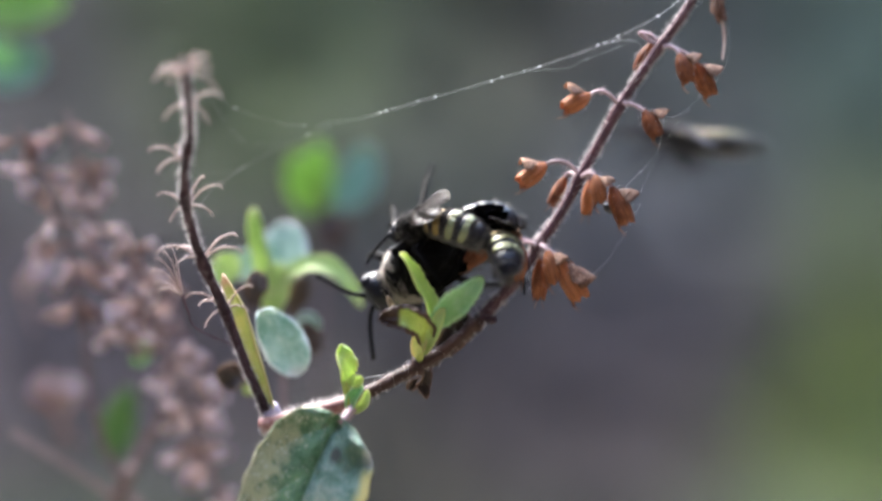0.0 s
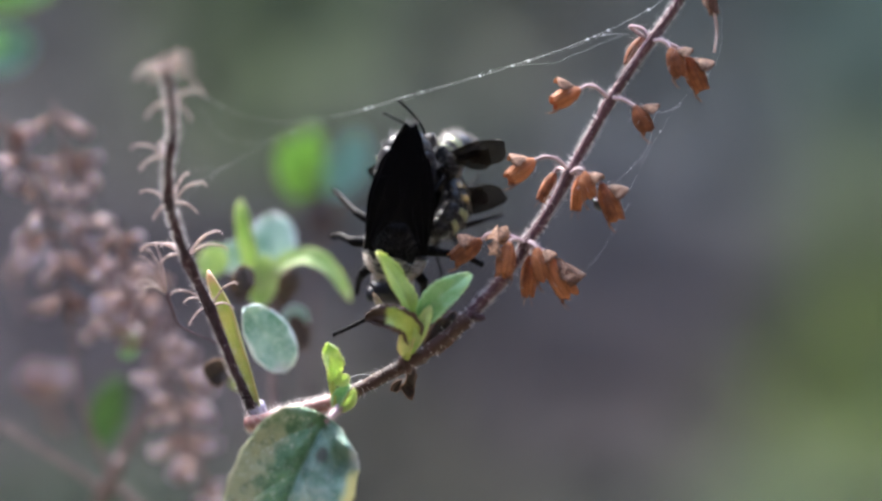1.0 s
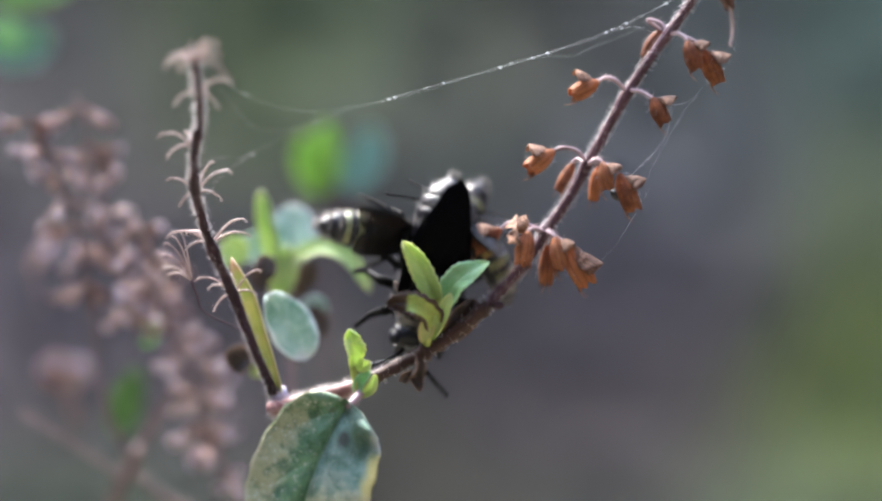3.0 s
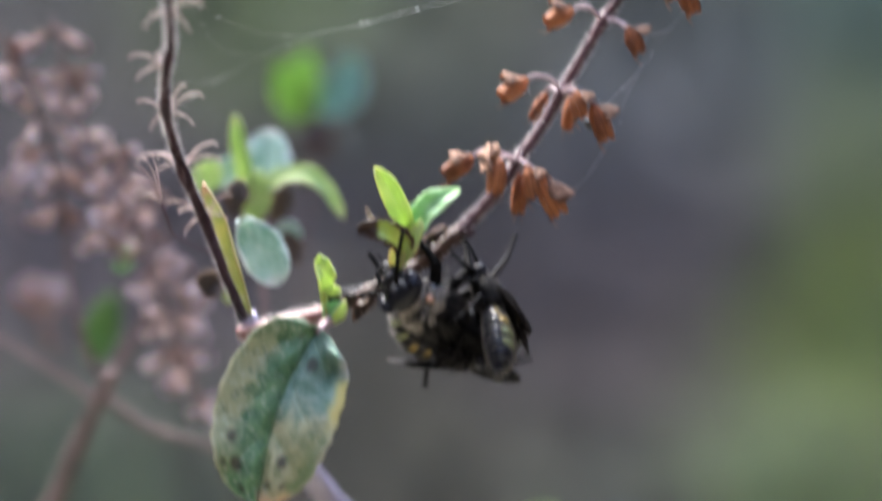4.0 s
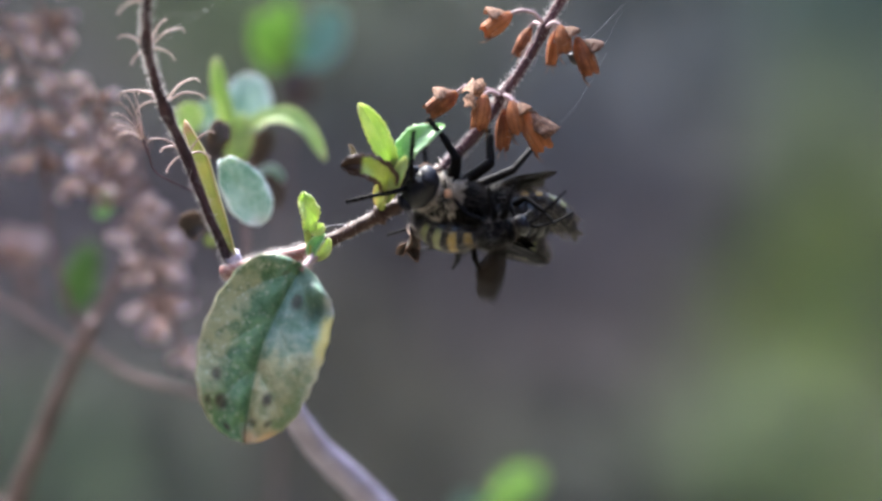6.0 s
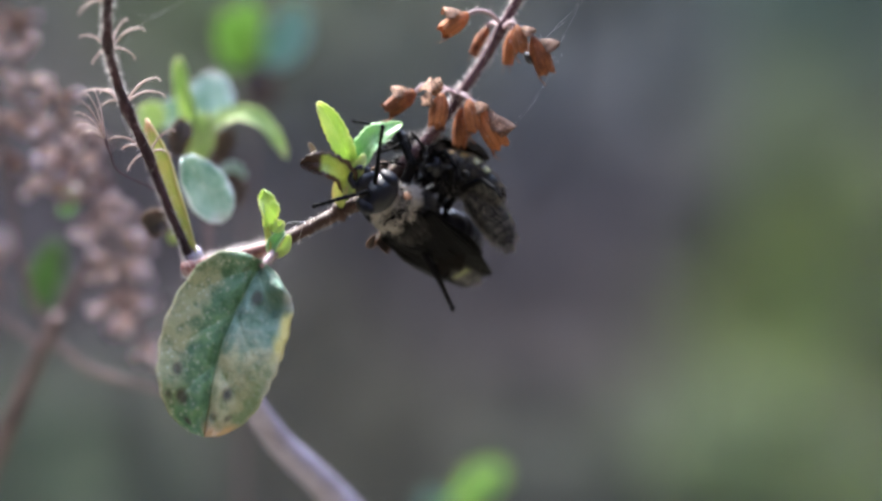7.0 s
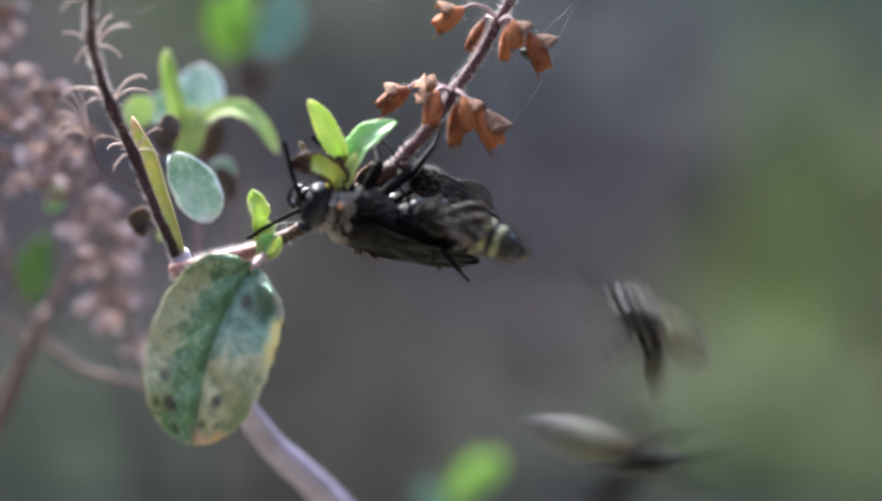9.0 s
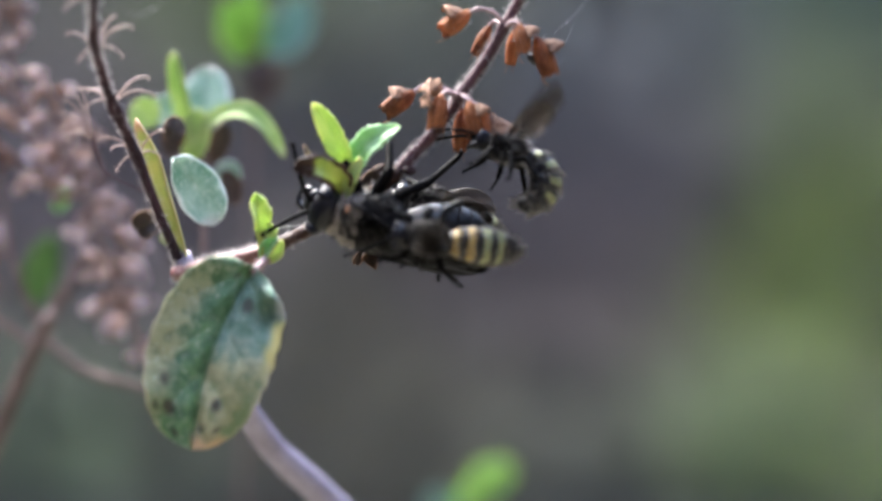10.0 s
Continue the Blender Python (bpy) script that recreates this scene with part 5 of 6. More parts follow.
    if big:
        fur(bm, V(0, 0, 0), tx, ty, tz, 2400, 1.1, 0.05, lambda d: d.x < 0.75)
        collar = bmesh.new()
        fur(collar, V(0, 0, 0), tx, ty, tz, 2200, 1.15, 0.06, lambda d: d.x > 0.38 and noise.noise(d * 2.6) > -0.05)
        fur(collar, V(tx * 0.62, 0, tz * 0.1), tx * 0.3, ty * 0.85, tz * 0.85, 700, 0.9, 0.05, lambda d: d.x > 0.1)
        k["collar"] = mesh_of("collar", collar, COLLAR)
    else:
        fur(bm, V(0, 0, 0), tx, ty, tz, 800, 1.1, 0.035)
    k["thorax_fur"] = mesh_of("fur", bm, FUR_DARK if big else coat)
    # legs, with their roots at the thorax's underside
    for s in (-1, 1):
        for i, (x, reach, back) in enumerate(((0.5, 0.75, 0.9), (0.05, 1.2 if big else 0.95, 0.0), (-0.4, 1.6 if big else 1.15, -1.0))):
            f = 1.0 if big else 0.66
            w = f * ((0.85 if i == 2 else 1.1) if big else 1.0)
            a = V(x * tx, s * ty * 0.5, -tz * 0.75)
            b = a + V(back * 2.0, s * 3.6 * reach, -0.2) * f
            c = b + V(back * 2.2 - 0.4, s * 1.4 * reach, -3.6 * reach) * f
            d = c + V(back * 2.0 + 0.6, s * 0.8, -3.2 * reach) * f
            if big and i == 2:
                b = a + V(-1.6, s * 5.2, -2.6)
                c = b + V(-2.2, s * 3.8, -4.6)
                d = c + V(-1.2, s * 2.2, -4.4)
            k["leg", s, i] = mesh_of("leg", limb([V(0, 0, 0), b - a, c - a, d - a], [(0.85 * w, 0.7 * w), (0.62 * w, 0.5 * w), ((0.4 if big else 0.3) * w, (0.26 if big else 0.18) * w)], 110), CHITIN_DULL)
            k["root", s, i] = a
    # abdomen rings: each reaches back from its hinge
    for i, (length, r0, r1) in enumerate(seg):
        bm = bmesh.new()
        rings = []
        for s, w in ((-0.12, 0.82), (0.0, 0.98), (0.3, 1.03), (0.7, 1.03), (0.95, 1.0), (1.02, 0.93)):
            r = (r0 + (r1 - r0) * min(max(s, 0), 1)) * w
            rings.append([bm.verts.new((-s * length, r * math.cos(a) * 1.04, r * math.sin(a) * 0.92)) for a in [2 * math.pi * j / 26 for j in range(26)]])
        for p, q in zip(rings, rings[1:]):
            for j in range(26):
                bm.faces.new((p[j], p[(j + 1) % 26], q[(j + 1) % 26], q[j]))
        bm.faces.new(rings[0])
        bm.faces.new(rings[-1][::-1])
        k["seg", i] = mesh_of("abdomen_segment", bm, CHITIN)
        if not big and i in (0, 1, 2, 3):
            # a coloured patch on each side of the back
            for s in (-1, 1):
                def patch(u, v, s=s):
                    a = s * (0.01 + 1.45 * u)
                    x = -length * (0.26 + 0.3 * (v + 1) * (1 - 0.5 * abs(u - 0.5)))
                    r = (r0 + (r1 - r0) * min(-x / length, 1)) * 1.045
                    return Vector((x, r * math.sin(a) * 1.04, r * math.cos(a) * 0.93))
                k["patch", i, s] = mesh_of("yellow_patch", sheet(patch, 8, 5, 0.08), (YELLOW if i < 2 and not grey else CREAM))
        bm = bmesh.new()
        if not big:
            for _ in range(110 if i < 4 else 40):
                a = random.random() * 6.283
                r = r0 + (r1 - r0) * 0.4
                p = V(-length * random.uniform(0.0, 0.8), r * math.cos(a) * 1.04, r * math.sin(a) * 0.92)
                spike(bm, p, p + V(-random.uniform(0.6, 1.2), math.cos(a) * 0.5, math.sin(a) * 0.5), 0.03)
        for _ in range(160 if big else 170):
            a = random.random() * 6.283
            r = r1 * 0.99
            p = V(-length * random.uniform(0.8 if big else 0.5, 1.0), r * math.cos(a) * 1.04, r * math.sin(a) * 0.92)
            spike(bm, p, p + V(-random.uniform(0.8, 1.6), math.cos(a) * 0.45, math.sin(a) * 0.45), 0.035)
        k["fringe", i] = mesh_of("fringe", bm, FUR_DARK if big else coat if grey else FRINGE)
    for s in (-1, 1):
        skin = WING_DARK if big else WING_CLEAR if grey else WING_SMOKE
        k["forewing", s] = mesh_of("forewing", wing_bm(s, span, chord), skin)
        k["foreveins", s] = [mesh_of("vein", b, CHITIN_DULL) for b in wing_bm(s, span, chord, True)]
        k["hindwing", s] = mesh_of("hindwing", wing_bm(s, span * 0.68, chord * 0.85), skin)
        k["hindveins", s] = [mesh_of("vein", b, CHITIN_DULL) for b in wing_bm(s, span * 0.68, chord * 0.85, True)]
    return k


MALE, GREY_MALE, FEMALE = wasp_meshes(False), wasp_meshes(False, True), wasp_meshes(True)


def hang(name, mesh, parent, m=None, label=""):
    ob = new(name, mesh)
    ob.parent = parent
    if m is not None:
        ob.matrix_basis = m
    return tagged(ob, label)


def wasp(k, label):
    """One wasp; returns it and the parts that move."""
    hx, tx, ty, tz, seg, span, chord, hinge = k["dims"]
    body = new("wasp")
    body.empty_display_size = 0.004
    tagged(body, label, "wasp", "wasps crowding the branch")
    big_one = k is FEMALE
    thorax = hang("thorax", k["thorax"], body, None, "thorax with pale grey fur")
    hang("fur", k["thorax_fur"], thorax, None, "dark fur" if big_one else "pale fur")["kind"] = "stuff"
    if big_one:
        hang("collar", k["collar"], thorax, None, "pale brown-grey fur collar")["kind"] = "stuff"
        for s in (-1, 1):
            hang("shoulder_plate", k["plate", s], thorax, None, "amber shoulder plate")
    head = hang("head", k["head"], body, pose((tx + hx * 0.55) * 0.001, 0, -0.0002, 0, 12, 0), "glossy black head")
    for s in (-1, 1):
        hang("eye", k["eye", s], head)
        hang("mandible", k["mandible", s], head)
        hang("antenna", k["antenna", s], head)
    hang("fur", k["head_fur"], head, None, "pale fur")["kind"] = "stuff"
    moving = {"seg": [], "wing": [], "leg": [], "head": head, "k": k}
    for i in range(6):
        ob = hang("abdomen_segment", k["seg", i], body, None, "black ring with pale patches" if ("patch", i, 1) in k else "")
        hang("fringe", k["fringe", i], ob, None, "hair fringe")["kind"] = "stuff"
        for s in (-1, 1):
            if ("patch", i, s) in k:
                hang("patch", k["patch", i, s], ob, None, "pale yellow patch")
        moving["seg"].append(ob)
    for s in (-1, 1):
        for n in ("forewing", "hindwing"):
            ob = hang(n, k[n, s], body)
            for vein in k[n[:4] + "veins", s]:
                hang("vein", vein, ob)
            moving["wing"].append((ob, s, n))
        for i in range(3):
            ob = hang("leg", k["leg", s, i], body, Matrix.Translation(k["root", s, i] * 0.001))
            moving["leg"].append((ob, s, i))
    return body, moving


def chain(k, curl, bend):
    """The poses of the abdomen's rings, curled under by curl degrees a ring and bent sideways by bend."""
    tx, seg = k["dims"][1], k["dims"][4]
    m = pose(-(tx * 0.93) * 0.001, 0, -0.0003)
    out = []
    for i, (length, r0, r1) in enumerate(seg):
        m = m @ pose(0, 0, 0, 0, -curl if i else -curl * 0.5, bend)
        out.append(m.copy())
        m = m @ pose(-length * 0.9 * 0.001, 0, 0)
    return out


def wing_pose(k, s, name, spread, lift):
    """spread: 0 folded back along the body, 1 straight out."""
    x, y, z = k["dims"][7]
    back = 1.0 if name == "forewing" else 0.0
    return pose((x - (1.2 - 1.2 * back)) * 0.001, s * y * 0.001, (z + 0.25 * back) * 0.001) @ pose(0, 0, 0, 0, 0, s * (96 + 5 * back - 92 * spread)) @ pose(0, 0, 0, s * lift, 0, 0)


def act(body, moving, rows, curls, flights=(), spreads=((0, 0.0), (10, 0.0)), kick=8.0, seed=1, reach=None, rolls=((0, 0), (10, 0))):
    """Keys a wasp: its path, the curl of its abdomen (t, curl, bend), its wings (beating in flights, else at spreads) and its restless legs."""
    rnd = random.Random(seed)
    k = moving["k"]
    walk(body, rows)
    hx, tx = k["dims"][:2]
    walk(moving["head"], [(t, pose((tx + hx * 0.55) * 0.001, 0, -0.0002, roll, 12, 0)) for t, roll in rolls])
    for i, ob in enumerate(moving["seg"]):
        walk(ob, [(t, chain(k, c, b)[i]) for t, c, b in curls])

    def spread_at(t, n=1):
        rows = [(*r, 1.5)[:3] for r in spreads]
        for p, q in zip(rows, rows[1:]):
            if p[0] <= t <= q[0]:
                return p[n] + (q[n] - p[n]) * (t - p[0]) / max(q[0] - p[0], 1e-6)
        return rows[-1][n]

    times = sorted({round(i * 0.5, 2) for i in range(21)} | {round(r[0], 2) for r in spreads})
    flaps = []
    for a, b in flights:
        n = int((b - a) * 15)
        flaps += [(round(a + j / 15, 3), (38 if j % 2 else -30)) for j in range(n + 1)]
        times = [t for t in times if not a - 0.03 < t < b + 0.03]
    keys = sorted([(t, spread_at(t), spread_at(t, 2) + 1.5 * rnd.random() + 8 * spread_at(t) * rnd.random()) for t in times] + [(t, 0.85, l) for t, l in flaps])
    for ob, s, n in moving["wing"]:
        walk(ob, [(t, wing_pose(k, s, n, sp, l)) for t, sp, l in keys])
    for ob, s, i in moving["leg"]:
        root = k["root", s, i] * 0.001
        swingout = dict((reach or {}).get((s, i), ()))
        walk(ob, [(t * 0.5, Matrix.Translation(root) @ pose(0, 0, 0, rnd.uniform(-kick, kick) + swingout.get(t * 0.5, (0, 0, 0))[0], rnd.uniform(-kick, kick) + swingout.get(t * 0.5, (0, 0, 0))[2], rnd.uniform(-kick, kick) + swingout.get(t * 0.5, (0, 0, 0))[1])) for t in range(21)])


FEMALE_WASP = wasp(FEMALE, "large black female wasp with pale fur collar and dark folded wings")
MALE_WASPS = [wasp(MALE, "slim black male wasp with yellow-banded abdomen and grey fur") for _ in range(3)]
MALE_WASPS += [wasp(GREY_MALE, "slim male wasp with pale grey fur and cream-banded abdomen") for _ in range(3)]


def make_dry_curl():
    """A shrivelled leaf that hangs on the silk under the node and swings."""
    root = thing("dry_leaf", V(0, 0, 0), "shrivelled dark leaf hanging under the branch", "dry leaf")
    part("blade", leaf_bm([V(0, 0, 0), V(0.6, -0.4, -2.0), V(0.3, 0.4, -3.6), V(1.6, -0.2, -5.2)], 1.3, (0.5, -1, 0.2), 0.5, 0.6, 0.7, 0.16, 0.05), LEAF_DRY, root, "curled brown blade")
    part("blade", leaf_bm([V(0.4, 0, -2.8), V(-0.8, -0.4, -3.6), V(-1.4, 0.2, -4.4)], 0.7, (0.3, -1, 0.2), 0.5, 0.5, 0.6, 0.16, 0.05), LEAF_DRY, root, "curled brown blade")
    return root


DRY_LEAF = make_dry_curl()


def swing(x, y, z, tilt):
    return pose(x * 0.001, y * 0.001, z * 0.001) @ pose(0, 0, 0, 0, tilt, 0)


def twist(foot, tip, rows):
    """Rows of a leaf of the basil that turns about the line from its foot to its tip (mm), by degrees, and tips over by a few more."""
    p = (foot - ORIGIN[BASIL]) * 0.001
    axis = (tip - foot).normalized()
    return [(t, Matrix.Translation(p) @ Matrix.Rotation(radians(droop), 4, "Y") @ Matrix.Rotation(radians(turned), 4, axis) @ Matrix.Translation(-p)) for t, turned, droop in rows]


# ---------------------------------------------------------------- what moves
def motions():
    a, b, c, d, e, f = MALE_WASPS
    act(*FEMALE_WASP, [
        (0, at(-3.5, 8, -2.7, 214, 0, 16)), (0.25, at(-4.2, 8, -4.8, 232, 0, 8)), (0.5, at(-5.8, 6, -2.3, 246, 0, 5)), (1, at(-4.6, 4, 0.2, 263, 0, 0)), (1.5, at(-5.4, 4, -0.3, 267, 0, 0)), (2, at(-4.5, 4, -0.6, 269, 0, 0)),
        (2.5, at(-4.6, 4, 0.4, 272, 0, 0)), (2.7, at(-4.6, 4, 0.3, 272, 0, 0)), (3.0, at(-3.4, 3, -8.2, 255, -10, 0)), (3.3, at(-2.4, 1, -14.2, 210, -25, 0)), (3.6, at(-1.3, 0, -15.8, 165, -45, -15)),
        (3.8, at(1, 1, -17.7, 152, -48, -28)), (4, at(2.6, 1, -21.4, 150, -50, -30)), (4.5, at(6.2, 1, -21, 152, -55, -30)), (5, at(7.9, 0, -17, 155, -65, -32)), (5.5, at(7, 0, -16.7, 160, -65, -28)),
        (5.7, at(7.7, 0, -16.2, 160, -65, -28)), (6.3, at(7.2, 0, -13.7, 160, -60, -32)), (6.8, at(5.6, 0, -13.7, 156, -50, -36)), (7, at(6.4, 0, -16.4, 146, -35, -42)), (7.5, at(3.6, 0, -17.2, 162, -55, -42)),
        (8, at(2, -1, -17.9, 165, -55, -30)), (8.5, at(0.5, -1, -17.1, 171, -50, -20)), (9, at(1.1, -2, -16.9, 170, -58, -10)), (9.5, at(1, -2, -17.4, 166, -60, -5)), (10, at(1.8, -2, -16.8, 169, -58, -6))],
        [(0, 8, -4), (0.5, 4, 0), (1, 1, 0), (2.5, 1, 0), (3.3, 5, 0), (4, 8, 0), (5, 6, 0), (7, 3, 0), (8, 5, 0), (9, 2, 0), (10, 3, 0)],
        (), ((0, 0.0), (0.5, 0.02), (0.9, 0.04), (2.0, 0.05), (2.7, 0.03), (3.2, 0.01), (4, 0.01), (6.5, 0.02), (7, 0.09), (7.4, 0.02), (8, 0.01), (10, 0.0)), 9.0, 3, {(1, 2): ((4.0, (60, 20, 20)), (4.5, (100, -35, 0)), (5.0, (30, 0, 0)), (6.0, (30, 10, 0)), (6.5, (75, 10, 0)), (7.0, (92, 52, -6)), (7.5, (95, 40, 0)), (8.0, (40, 10, 0)), (8.5, (95, 30, 0)), (9.0, (30, 10, 0)), (9.5, (10, 0, 0)), (10.0, (10, 0, 0))),
         (-1, 2): tuple((4.0 + 0.5 * n, (15, -58, 0)) for n in range(13)),
         (-1, 0): tuple((4.0 + 0.5 * n, (38, -10, 0)) for n in range(13)),
         (-1, 1): tuple((4.0 + 0.5 * n, (34, -20, 0)) for n in range(13)),
         (1, 1): ((0.5, (30, 0, 0)), (1.0, (35, 5, 0)), (1.5, (36, 0, 0)), (2.0, (35, 0, 0)), (2.5, (36, -5, 0)), (4.5, (30, -10, 0)))}, ((0, 0), (3, 0), (4, 30), (7, 34), (8, 42), (10, 42)))
    act(*a, [
        (0, at(-3.7, 2, 3.5, 192, 50, 50)), (0.25, at(-4.1, 0, 2.8, 216, 55, 36)), (0.5, at(-6.4, 0, 5.9, 242, 60, 0)), (1, at(-1.9, 13, 7.1, 245, 45, 0)), (1.5, at(-2.8, 14, 6.6, 245, 45, 0)), (2, at(-1.5, 13, 6.3, 250, 45, 0)), (2.25, at(-7.6, 9, 7.6, 300, 40, 30)), (2.5, at(-9.2, 14, 9.5, 350, 20, 80)),
        (2.7, at(-9, 14, 9.3, 350, 20, 78)), (3.0, at(-6.1, 4, -0.1, 352, 0, 30)), (3.2, at(-4.4, 0, -8.4, 352, 20, 10)), (3.4, at(-3.2, -4, -11.7, 350, 45, 0)), (3.6, at(-2.5, -5, -13.5, 350, 65, 0)), (3.8, at(-1.7, -6, -14.4, 350, 82, 0)),
        (4, at(5.4, 3, -27.8, 350, 90, 0)), (4.5, at(9, 3, -28, 350, 90, 0)), (4.75, at(9.9, 0, -25.3, 356, 85, 0)), (5, at(13.3, -3, -22.3, 362, 80, 0)), (5.5, at(16.7, -4, -20.9, 362, 78, 0)), (6.3, at(10.5, -2, -17, 385, 50, -10)),
        (6.8, at(9.6, 5, -15.8, 402, 40, -10)), (6.9, at(9.3, 6, -16.5, 440, 10, -5)), (7, at(9, 6, -17.3, 485, -20, 0)), (7.25, at(10.2, -4, -18.5, 525, -20, 0)), (7.5, at(11, -7, -19.2, 552, 0, 0)), (8, at(9.6, 5, -18.9, 535, -40, -12)), (8.5, at(6.9, -8, -16.8, 528, -60, -38)), (8.75, at(8.8, -7, -16.5, 527, -30, 0)),
        (9, at(11.6, -5, -16.6, 523, 20, 32)), (9.5, at(10.5, -7, -17.3, 532, 10, 0)), (10, at(9.7, -8, -18.7, 534, 5, 0))],
        [(0, 14, 0), (0.5, 24, 0), (1, 12, 0), (2.5, 1, 0), (3.4, 10, 0), (4, 18, 0), (4.5, 20, 0), (5, 15, 0), (5.5, 14, 0), (7, 8, 0), (7.5, -4, 0), (8, 20, 0), (8.5, 16, 0), (9, 6, 0), (9.1, 14, 0), (9.25, 6, 0), (9.5, 1, 0), (10, 6, 0)],
        ((5.25, 6.85), (9.75, 10.0)), ((0, 0.0), (0.25, 0.0), (0.35, 0.4), (0.5, 1.25), (0.7, 0.9), (1, 0.05), (2.1, 0.05), (2.5, 0.45), (3.4, 0.1), (3.8, 0.02), (5, 0.0, 4), (7, 0.0), (7.7, 0.1), (8, 0.55), (8.4, 0.15), (9, 0.02), (9.7, 0.05), (10, 0.8)), 14.0, 5)
    act(*b, [
        (0, at(7.1, 3, 1.7, 172, 100, 72)), (0.25, at(7.4, 5, 1.6, 168, 80, 68)), (0.5, at(0.6, 8, 6.4, 165, 60, 58)), (1, at(1.8, 9, 11.9, 122, 112, 0)), (1.5, at(0.6, 10, 12.8, 122, 112, 0)), (2, at(0.6, 10, 12.2, 122, 112, 0)), (2.5, at(1.2, 13, 8.7, 185, 30, 80)),
        (2.7, at(1.2, 13, 8.6, 180, 30, 76)), (3.0, at(1.7, 5, 1.6, 140, 60, 10)), (3.3, at(5.2, 3, -7.7, 125, 65, 0)), (3.6, at(8.1, 1, -14.4, 120, 85, 0)), (3.8, at(9.3, 1, -16.9, 118, 98, 0)), (4, at(9.9, 1, -18.8, 112, 105, 38)),
        (4.5, at(13.2, 1, -18.6, 114, 105, 38)), (4.75, at(12.7, 1, -16.5, 140, 95, 15)), (5, at(11.4, 3, -15.2, 170, 120, -58)), (5.5, at(15.6, 3, -15.3, 174, 120, -68)), (6.3, at(12.5, 3, -12.9, 180, 120, 0)), (6.8, at(12.8, 1, -10.8, 165, 45, 0)),
        (7, at(13.1, 2, -11.9, 145, 150, -20)), (7.5, at(9.1, 3, -14.3, 150, 40, -30)), (8, at(12.3, -2, -17.2, 162, 60, -42)), (8.5, at(10.4, -2, -16.8, 165, 60, -35)), (8.75, at(9.5, 2, -16.2, 166, 60, -20)), (9, at(9.2, 5, -16.2, 165, 35, 0)), (9.5, at(8.2, 2, -16.8, 162, 35, 0)), (10, at(9.1, 3, -16.4, 168, 25, 0))],
        [(0, 10, 0), (0.5, 2, 0), (1, 22, 0), (2, 23, 0), (2.5, 1, 0), (3.3, 12, 0), (4, 4, 0), (5, 8, 0), (5.5, 10, 0), (7, 12, 0), (7.2, 20, 0), (7.5, 6, 0), (8, 10, 0), (9, 8, 0), (10, 8, 0)],
        (), ((0, 0.02), (0.5, 0.3), (1, 0.95, 16), (2, 0.95, 16), (2.5, 0.55, 5), (4, 0.25, 5), (5, 0.35, 8), (5.5, 0.3, 10), (7, 0.03), (7.6, 0.05), (8, 0.3), (8.5, 0.12), (9, 0.02), (10, 0.02)), 14.0, 7)
    act(*c, [
        (0, at(38.1, 40, 19, 172, 99, 0)), (0.0334, at(29.7, 40, 18.2, 172, 99, 0)), (0.1, at(33.3, 36, 14.8, 172, 100, 0)), (0.2, at(21, 20, 18.2, 176, 50, 0)), (0.3, at(6, 10, 12.3, 185, 40, 0)), (0.4, at(1.1, 7, 7.8, 190, 40, 0)), (0.5, at(-4, 12, 3.2, 232, 30, 0)),
        (1, at(0.9, 14, 5.2, 258, 8, 0)), (1.5, at(-0.5, 14, 4, 260, 8, 0)), (2.5, at(-2.8, 12, 4.5, 265, 20, 0)), (2.7, at(-2.6, 12, 4.3, 265, 20, 0)), (3.0, at(-1.2, 9, -3.5, 245, 20, 0)), (3.3, at(0.4, 8, -13.8, 205, 10, 0)),
        (3.6, at(2.1, 7, -19.1, 175, 0, 0)), (3.8, at(3.3, 7, -20.2, 160, 0, 0)), (4, at(3, 7, -21.1, 160, 0, 0)), (4.5, at(7.9, 6, -22.2, 165, 0, 0)), (5, at(9.1, 5, -19.1, 165, 0, 0)), (5.5, at(9.7, 5, -18.5, 168, 0, 0)), (6.8, at(8.7, 4, -10.3, 160, 110, 0)),
        (7, at(8.8, 3, -7.2, 160, 120, 0)), (7.5, at(7.3, 4, -12.5, 150, 60, -20)), (8, at(7.2, 5, -16.9, 160, 30, -10)), (8.5, at(4.8, 6, -18.3, 168, 0, 0)), (9, at(7.6, 6, -18.5, 168, 0, 0)), (9.5, at(7.3, 6, -19.6, 165, 0, 0)), (10, at(7.4, 6, -19, 166, 0, 0))],
        [(0, 0, 0), (0.3, 2, 0), (0.6, 10, 0), (2.5, 4, 0), (4, 8, 0), (7, 6, 0), (10, 5, 0)], ((0, 0.4),), ((0, 0.9), (0.4, 0.9), (0.6, 0.85, 8), (2.4, 0.85, 8), (2.9, 0.1), (10, 0.02)), 12.0, 9)
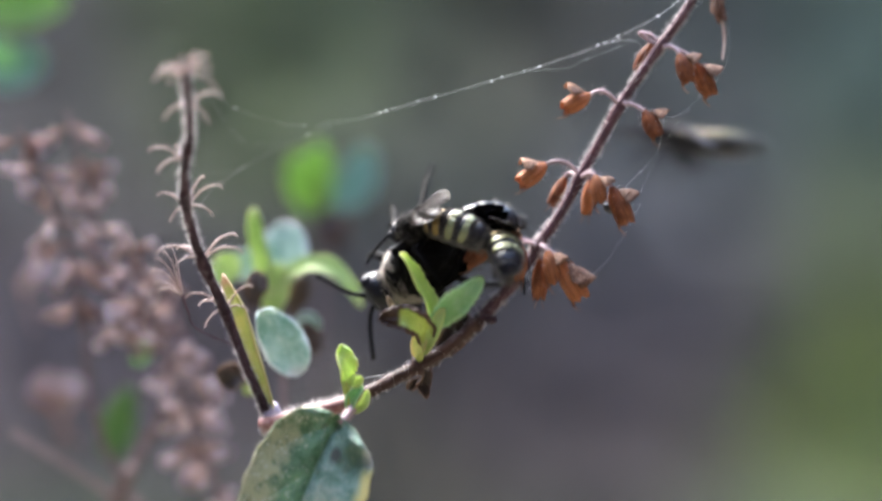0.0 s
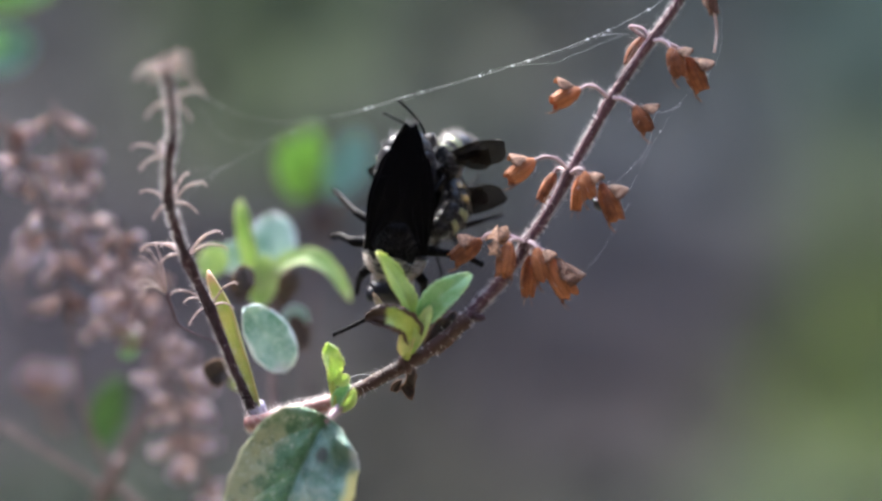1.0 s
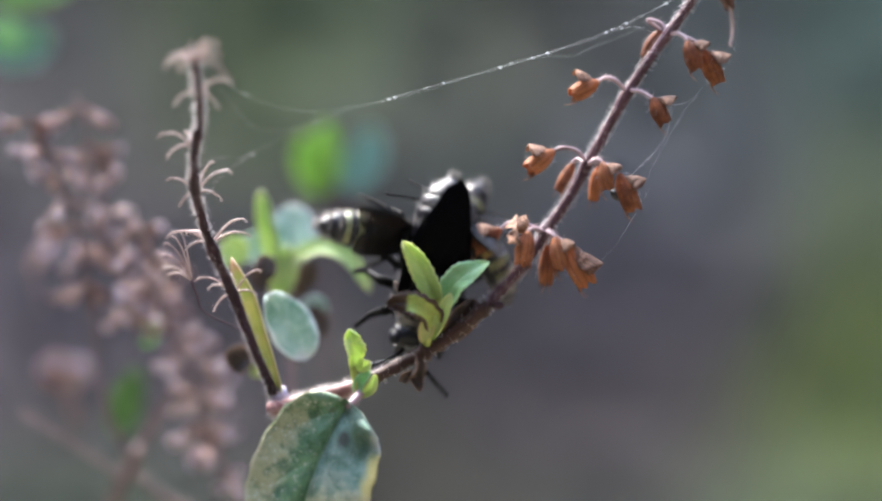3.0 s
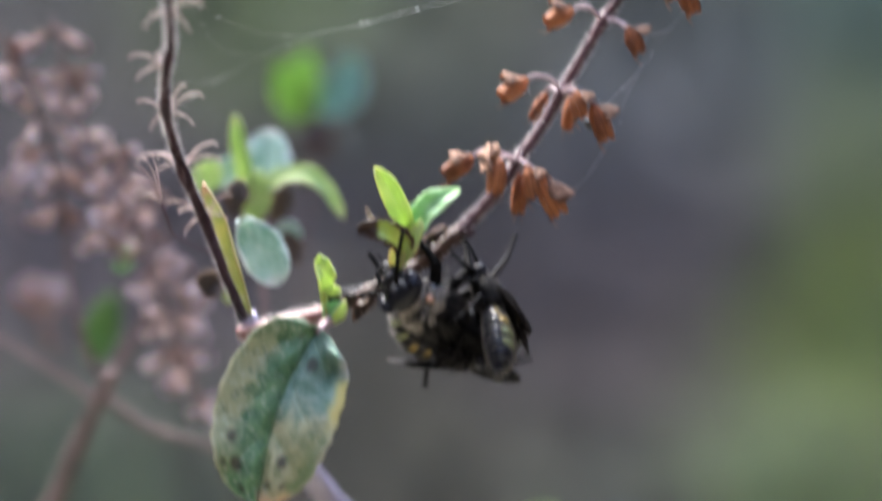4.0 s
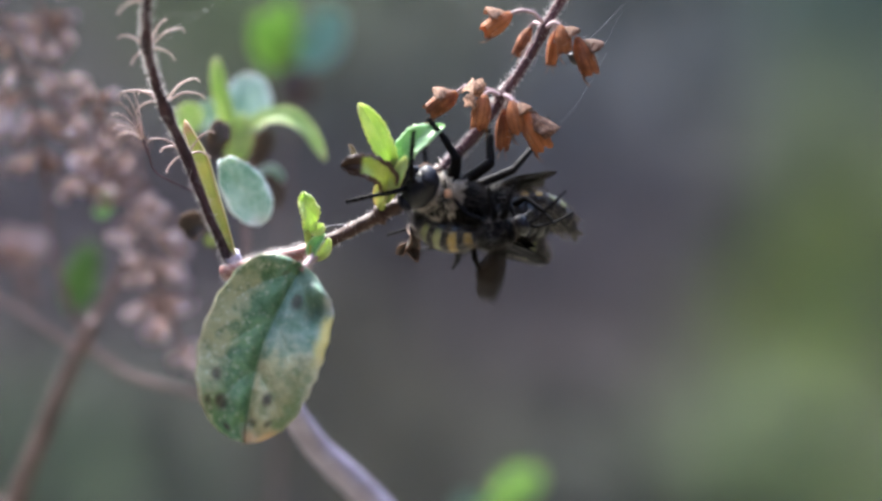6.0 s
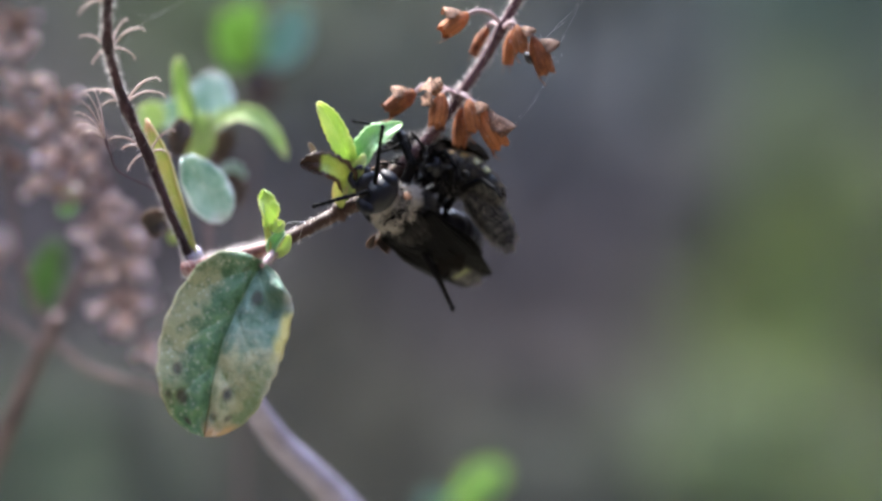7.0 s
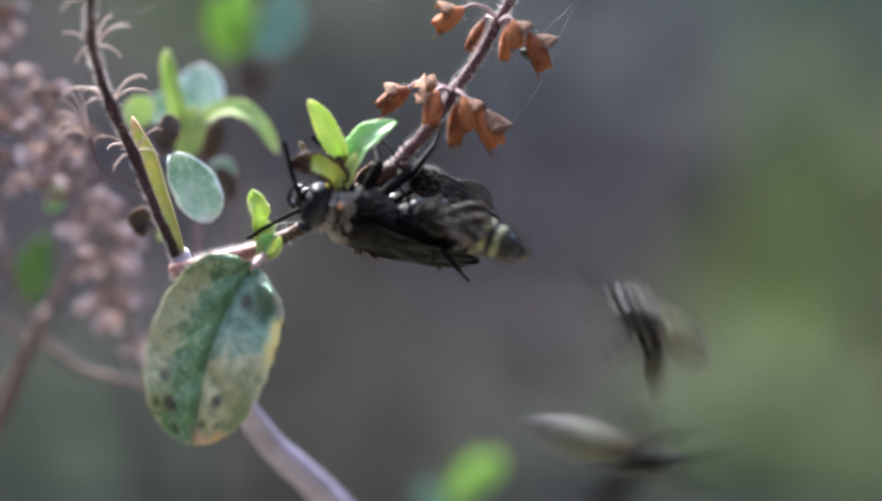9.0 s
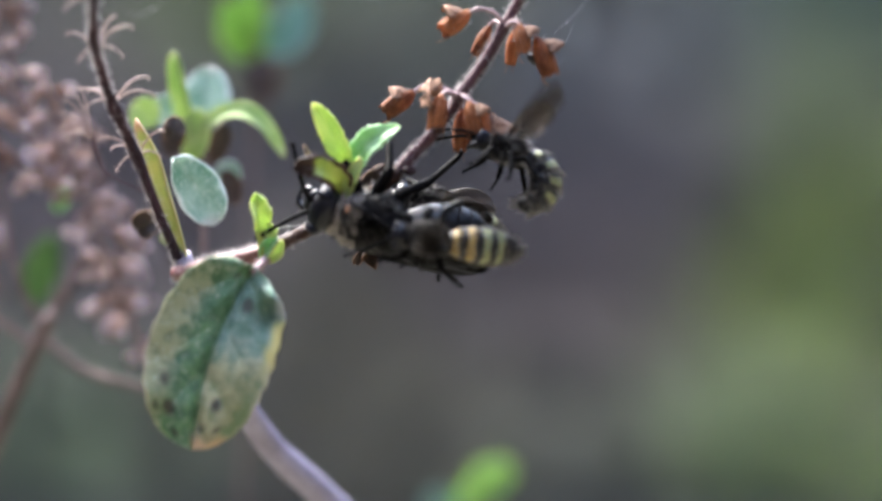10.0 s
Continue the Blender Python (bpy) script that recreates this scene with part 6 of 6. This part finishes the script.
    act(*d, [
        (0, at(133.3, 25, 5.7, 180, 30, 0)), (6.0, at(129.8, 20, -17.1, 180, 30, 0)), (6.6, at(87.6, 10, -10.7, 180, 30, 0)), (6.8, at(74.4, 8, -8.6, 175, 30, 0)), (7, at(90.8, 6, -7.5, 175, 30, 0)), (7.2, at(72.3, 4, -3.4, 176, 30, 0)),
        (7.3, at(45.1, 2, 4.7, 178, 40, 0)), (7.4, at(7.8, 0, 6.9, 190, 45, 0)), (7.5, at(3.8, -3, 0.4, 190, 40, -58)), (7.6, at(4, -5, -3.2, 130, 20, -20)), (7.75, at(5.9, -6, -6.3, 72, 0, -15)), (8, at(8.5, -7, -6.7, 47, 0, -32)),
        (8.25, at(9.9, -6, -7.7, 75, 20, -30)), (8.5, at(10.8, -3, -9.1, 118, 50, -30)), (8.75, at(11, -1, -10.7, 135, 30, -10)), (9, at(10.5, 3, -12.5, 150, 30, 0)), (9.5, at(9.5, 4, -14.7, 160, 30, 0)), (10, at(9.7, 4, -14.3, 162, 35, 0))],
        [(0, 2, 0), (7.3, 0, 0), (7.5, 10, 0), (8, 4, 0), (8.5, 14, 0), (9, 10, 0), (10, 8, 0)], ((6.0, 8.1),), ((0, 0.8), (6, 0.85), (8.1, 0.8), (8.2, 0.3), (8.5, 0.2), (9, 0.03), (10, 0.02)), 14.0, 11)
    act(*e, [
        (0, at(130.9, 20, 21.2, 180, 40, 0)), (7.9, at(132.4, 10, 7.9, 175, 40, 0)), (8.2, at(80.9, 4, 9.5, 172, 80, 0)), (8.3, at(63.2, 2, 1.4, 172, 82, 0)), (8.4, at(42.9, 0, -3.3, 165, 95, 0)), (8.5, at(35.8, -1, -6.4, 160, 104, 0)),
        (8.6, at(26.8, -1, -11.9, 125, 40, 0)), (8.7, at(27.9, -1, -17.9, 115, 40, 0)), (8.8, at(39.3, -1, -9.8, 150, 40, 0)), (8.9, at(34.8, -2, -3.6, 158, 40, 0)), (9, at(39.9, -6, -30, 150, 50, -30)), (9.1, at(54.7, -10, -42.6, 128, 20, 0)),
        (9.2, at(76.7, -10, -58.4, 150, 20, 0)), (9.35, at(86.8, -6, -23.1, 178, 30, 0)), (9.5, at(59, -2, 1.5, 178, 84, 0)), (9.6, at(26.6, -2, -11.4, 135, 90, 0)), (9.7, at(24.3, -2, -9.6, 125, 100, 0)), (9.8, at(23.1, -2, -8.8, 145, 105, 0)), (10, at(20.8, -2, -6.3, 163, 104, 0))],
        [(0, 2, 0), (8.4, 1, 0), (8.6, 6, 0), (8.8, 1, 0), (9.5, 0, 0), (9.6, 3, 0), (9.7, 16, 0), (10, 30, 0)], ((7.8, 10.0),), ((0, 0.8), (7.8, 0.85), (10, 0.8)), 12.0, 13)
    act(*f, [
        (0, at(-37.2, -10, -150.2, 45, 20, 0)), (8.4, at(-28.1, -14, -105.1, 50, 20, 0)), (8.7, at(-22, -16, -64.6, 55, 20, 0)), (8.8, at(-11.4, -16, -45.7, 58, 20, 0)), (8.9, at(5, -14, -55.5, 0, 20, 0)), (9, at(38.6, -12, -48.6, -15, 25, 0)), (9.1, at(72.1, -10, -53.9, 20, 30, 0)),
        (9.25, at(102.8, -8, -43.7, 80, 30, 0)), (9.45, at(106.4, -6, -19, 140, 30, 0)), (9.6, at(84.2, -4, -4, 178, 40, 0)), (9.7, at(67.3, -4, 1.9, 178, 40, 0)), (9.8, at(83.6, -4, 4.1, 175, 40, 0)), (10, at(104.9, -4, 6.4, 172, 40, 0))],
        [(0, 2, 0), (8.7, 2, 0), (9, 4, 0), (10, 1, 0)], ((8.4, 10.0),), ((0, 0.85), (10, 0.85)), 12.0, 15)
    dry = [(0.0, swing(*V(-2.6, 3, -15.8), 10)), (1.5, swing(*V(-3.2, 3, -16.6), 8)), (1.8, swing(*V(-1.4, 1, -16.8), -12)), (2.5, swing(*V(-0.6, 0, -16.9), -14)), (2.7, swing(*V(-0.7, 0, -17), -10)),
           (3.2, swing(*V(-6.2, -1, -16.5), 30)), (3.8, swing(*V(-6.1, -1, -18.1), 48)), (4.5, swing(*V(-6, -1, -17.9), 52)), (5.0, swing(*V(-3.7, 2, -18.5), 20)), (7.0, swing(*V(2.3, 3, -17.2), 0)), (10.0, swing(*V(0.6, 4, -18.8), -5))]
    walk(DRY_LEAF, dry)
    # the two young leaves are pressed aside by the cluster and spring back as it leaves
    walk(YOUNG_LEAVES[0], twist(V(-1.3, -2, -9.7), V(-6.4, -3, -0.7), [(0, 58, 4), (0.4, 48, 3), (0.8, 42, 2), (1.2, 34, 0), (2.0, 16, 0), (2.6, 4, 0), (3.2, 0, 0), (10, 0, 0)]))
    walk(YOUNG_LEAVES[1], twist(V(-1.2, -2, -10.7), V(5.7, -3, -3.6), [(0, 50, 2), (0.4, 36, 2), (0.8, 30, 2), (1.2, 24, 2), (2.0, 12, 0), (2.6, 4, 0), (3.2, 0, 0), (10, 0, 0)]))


motions()
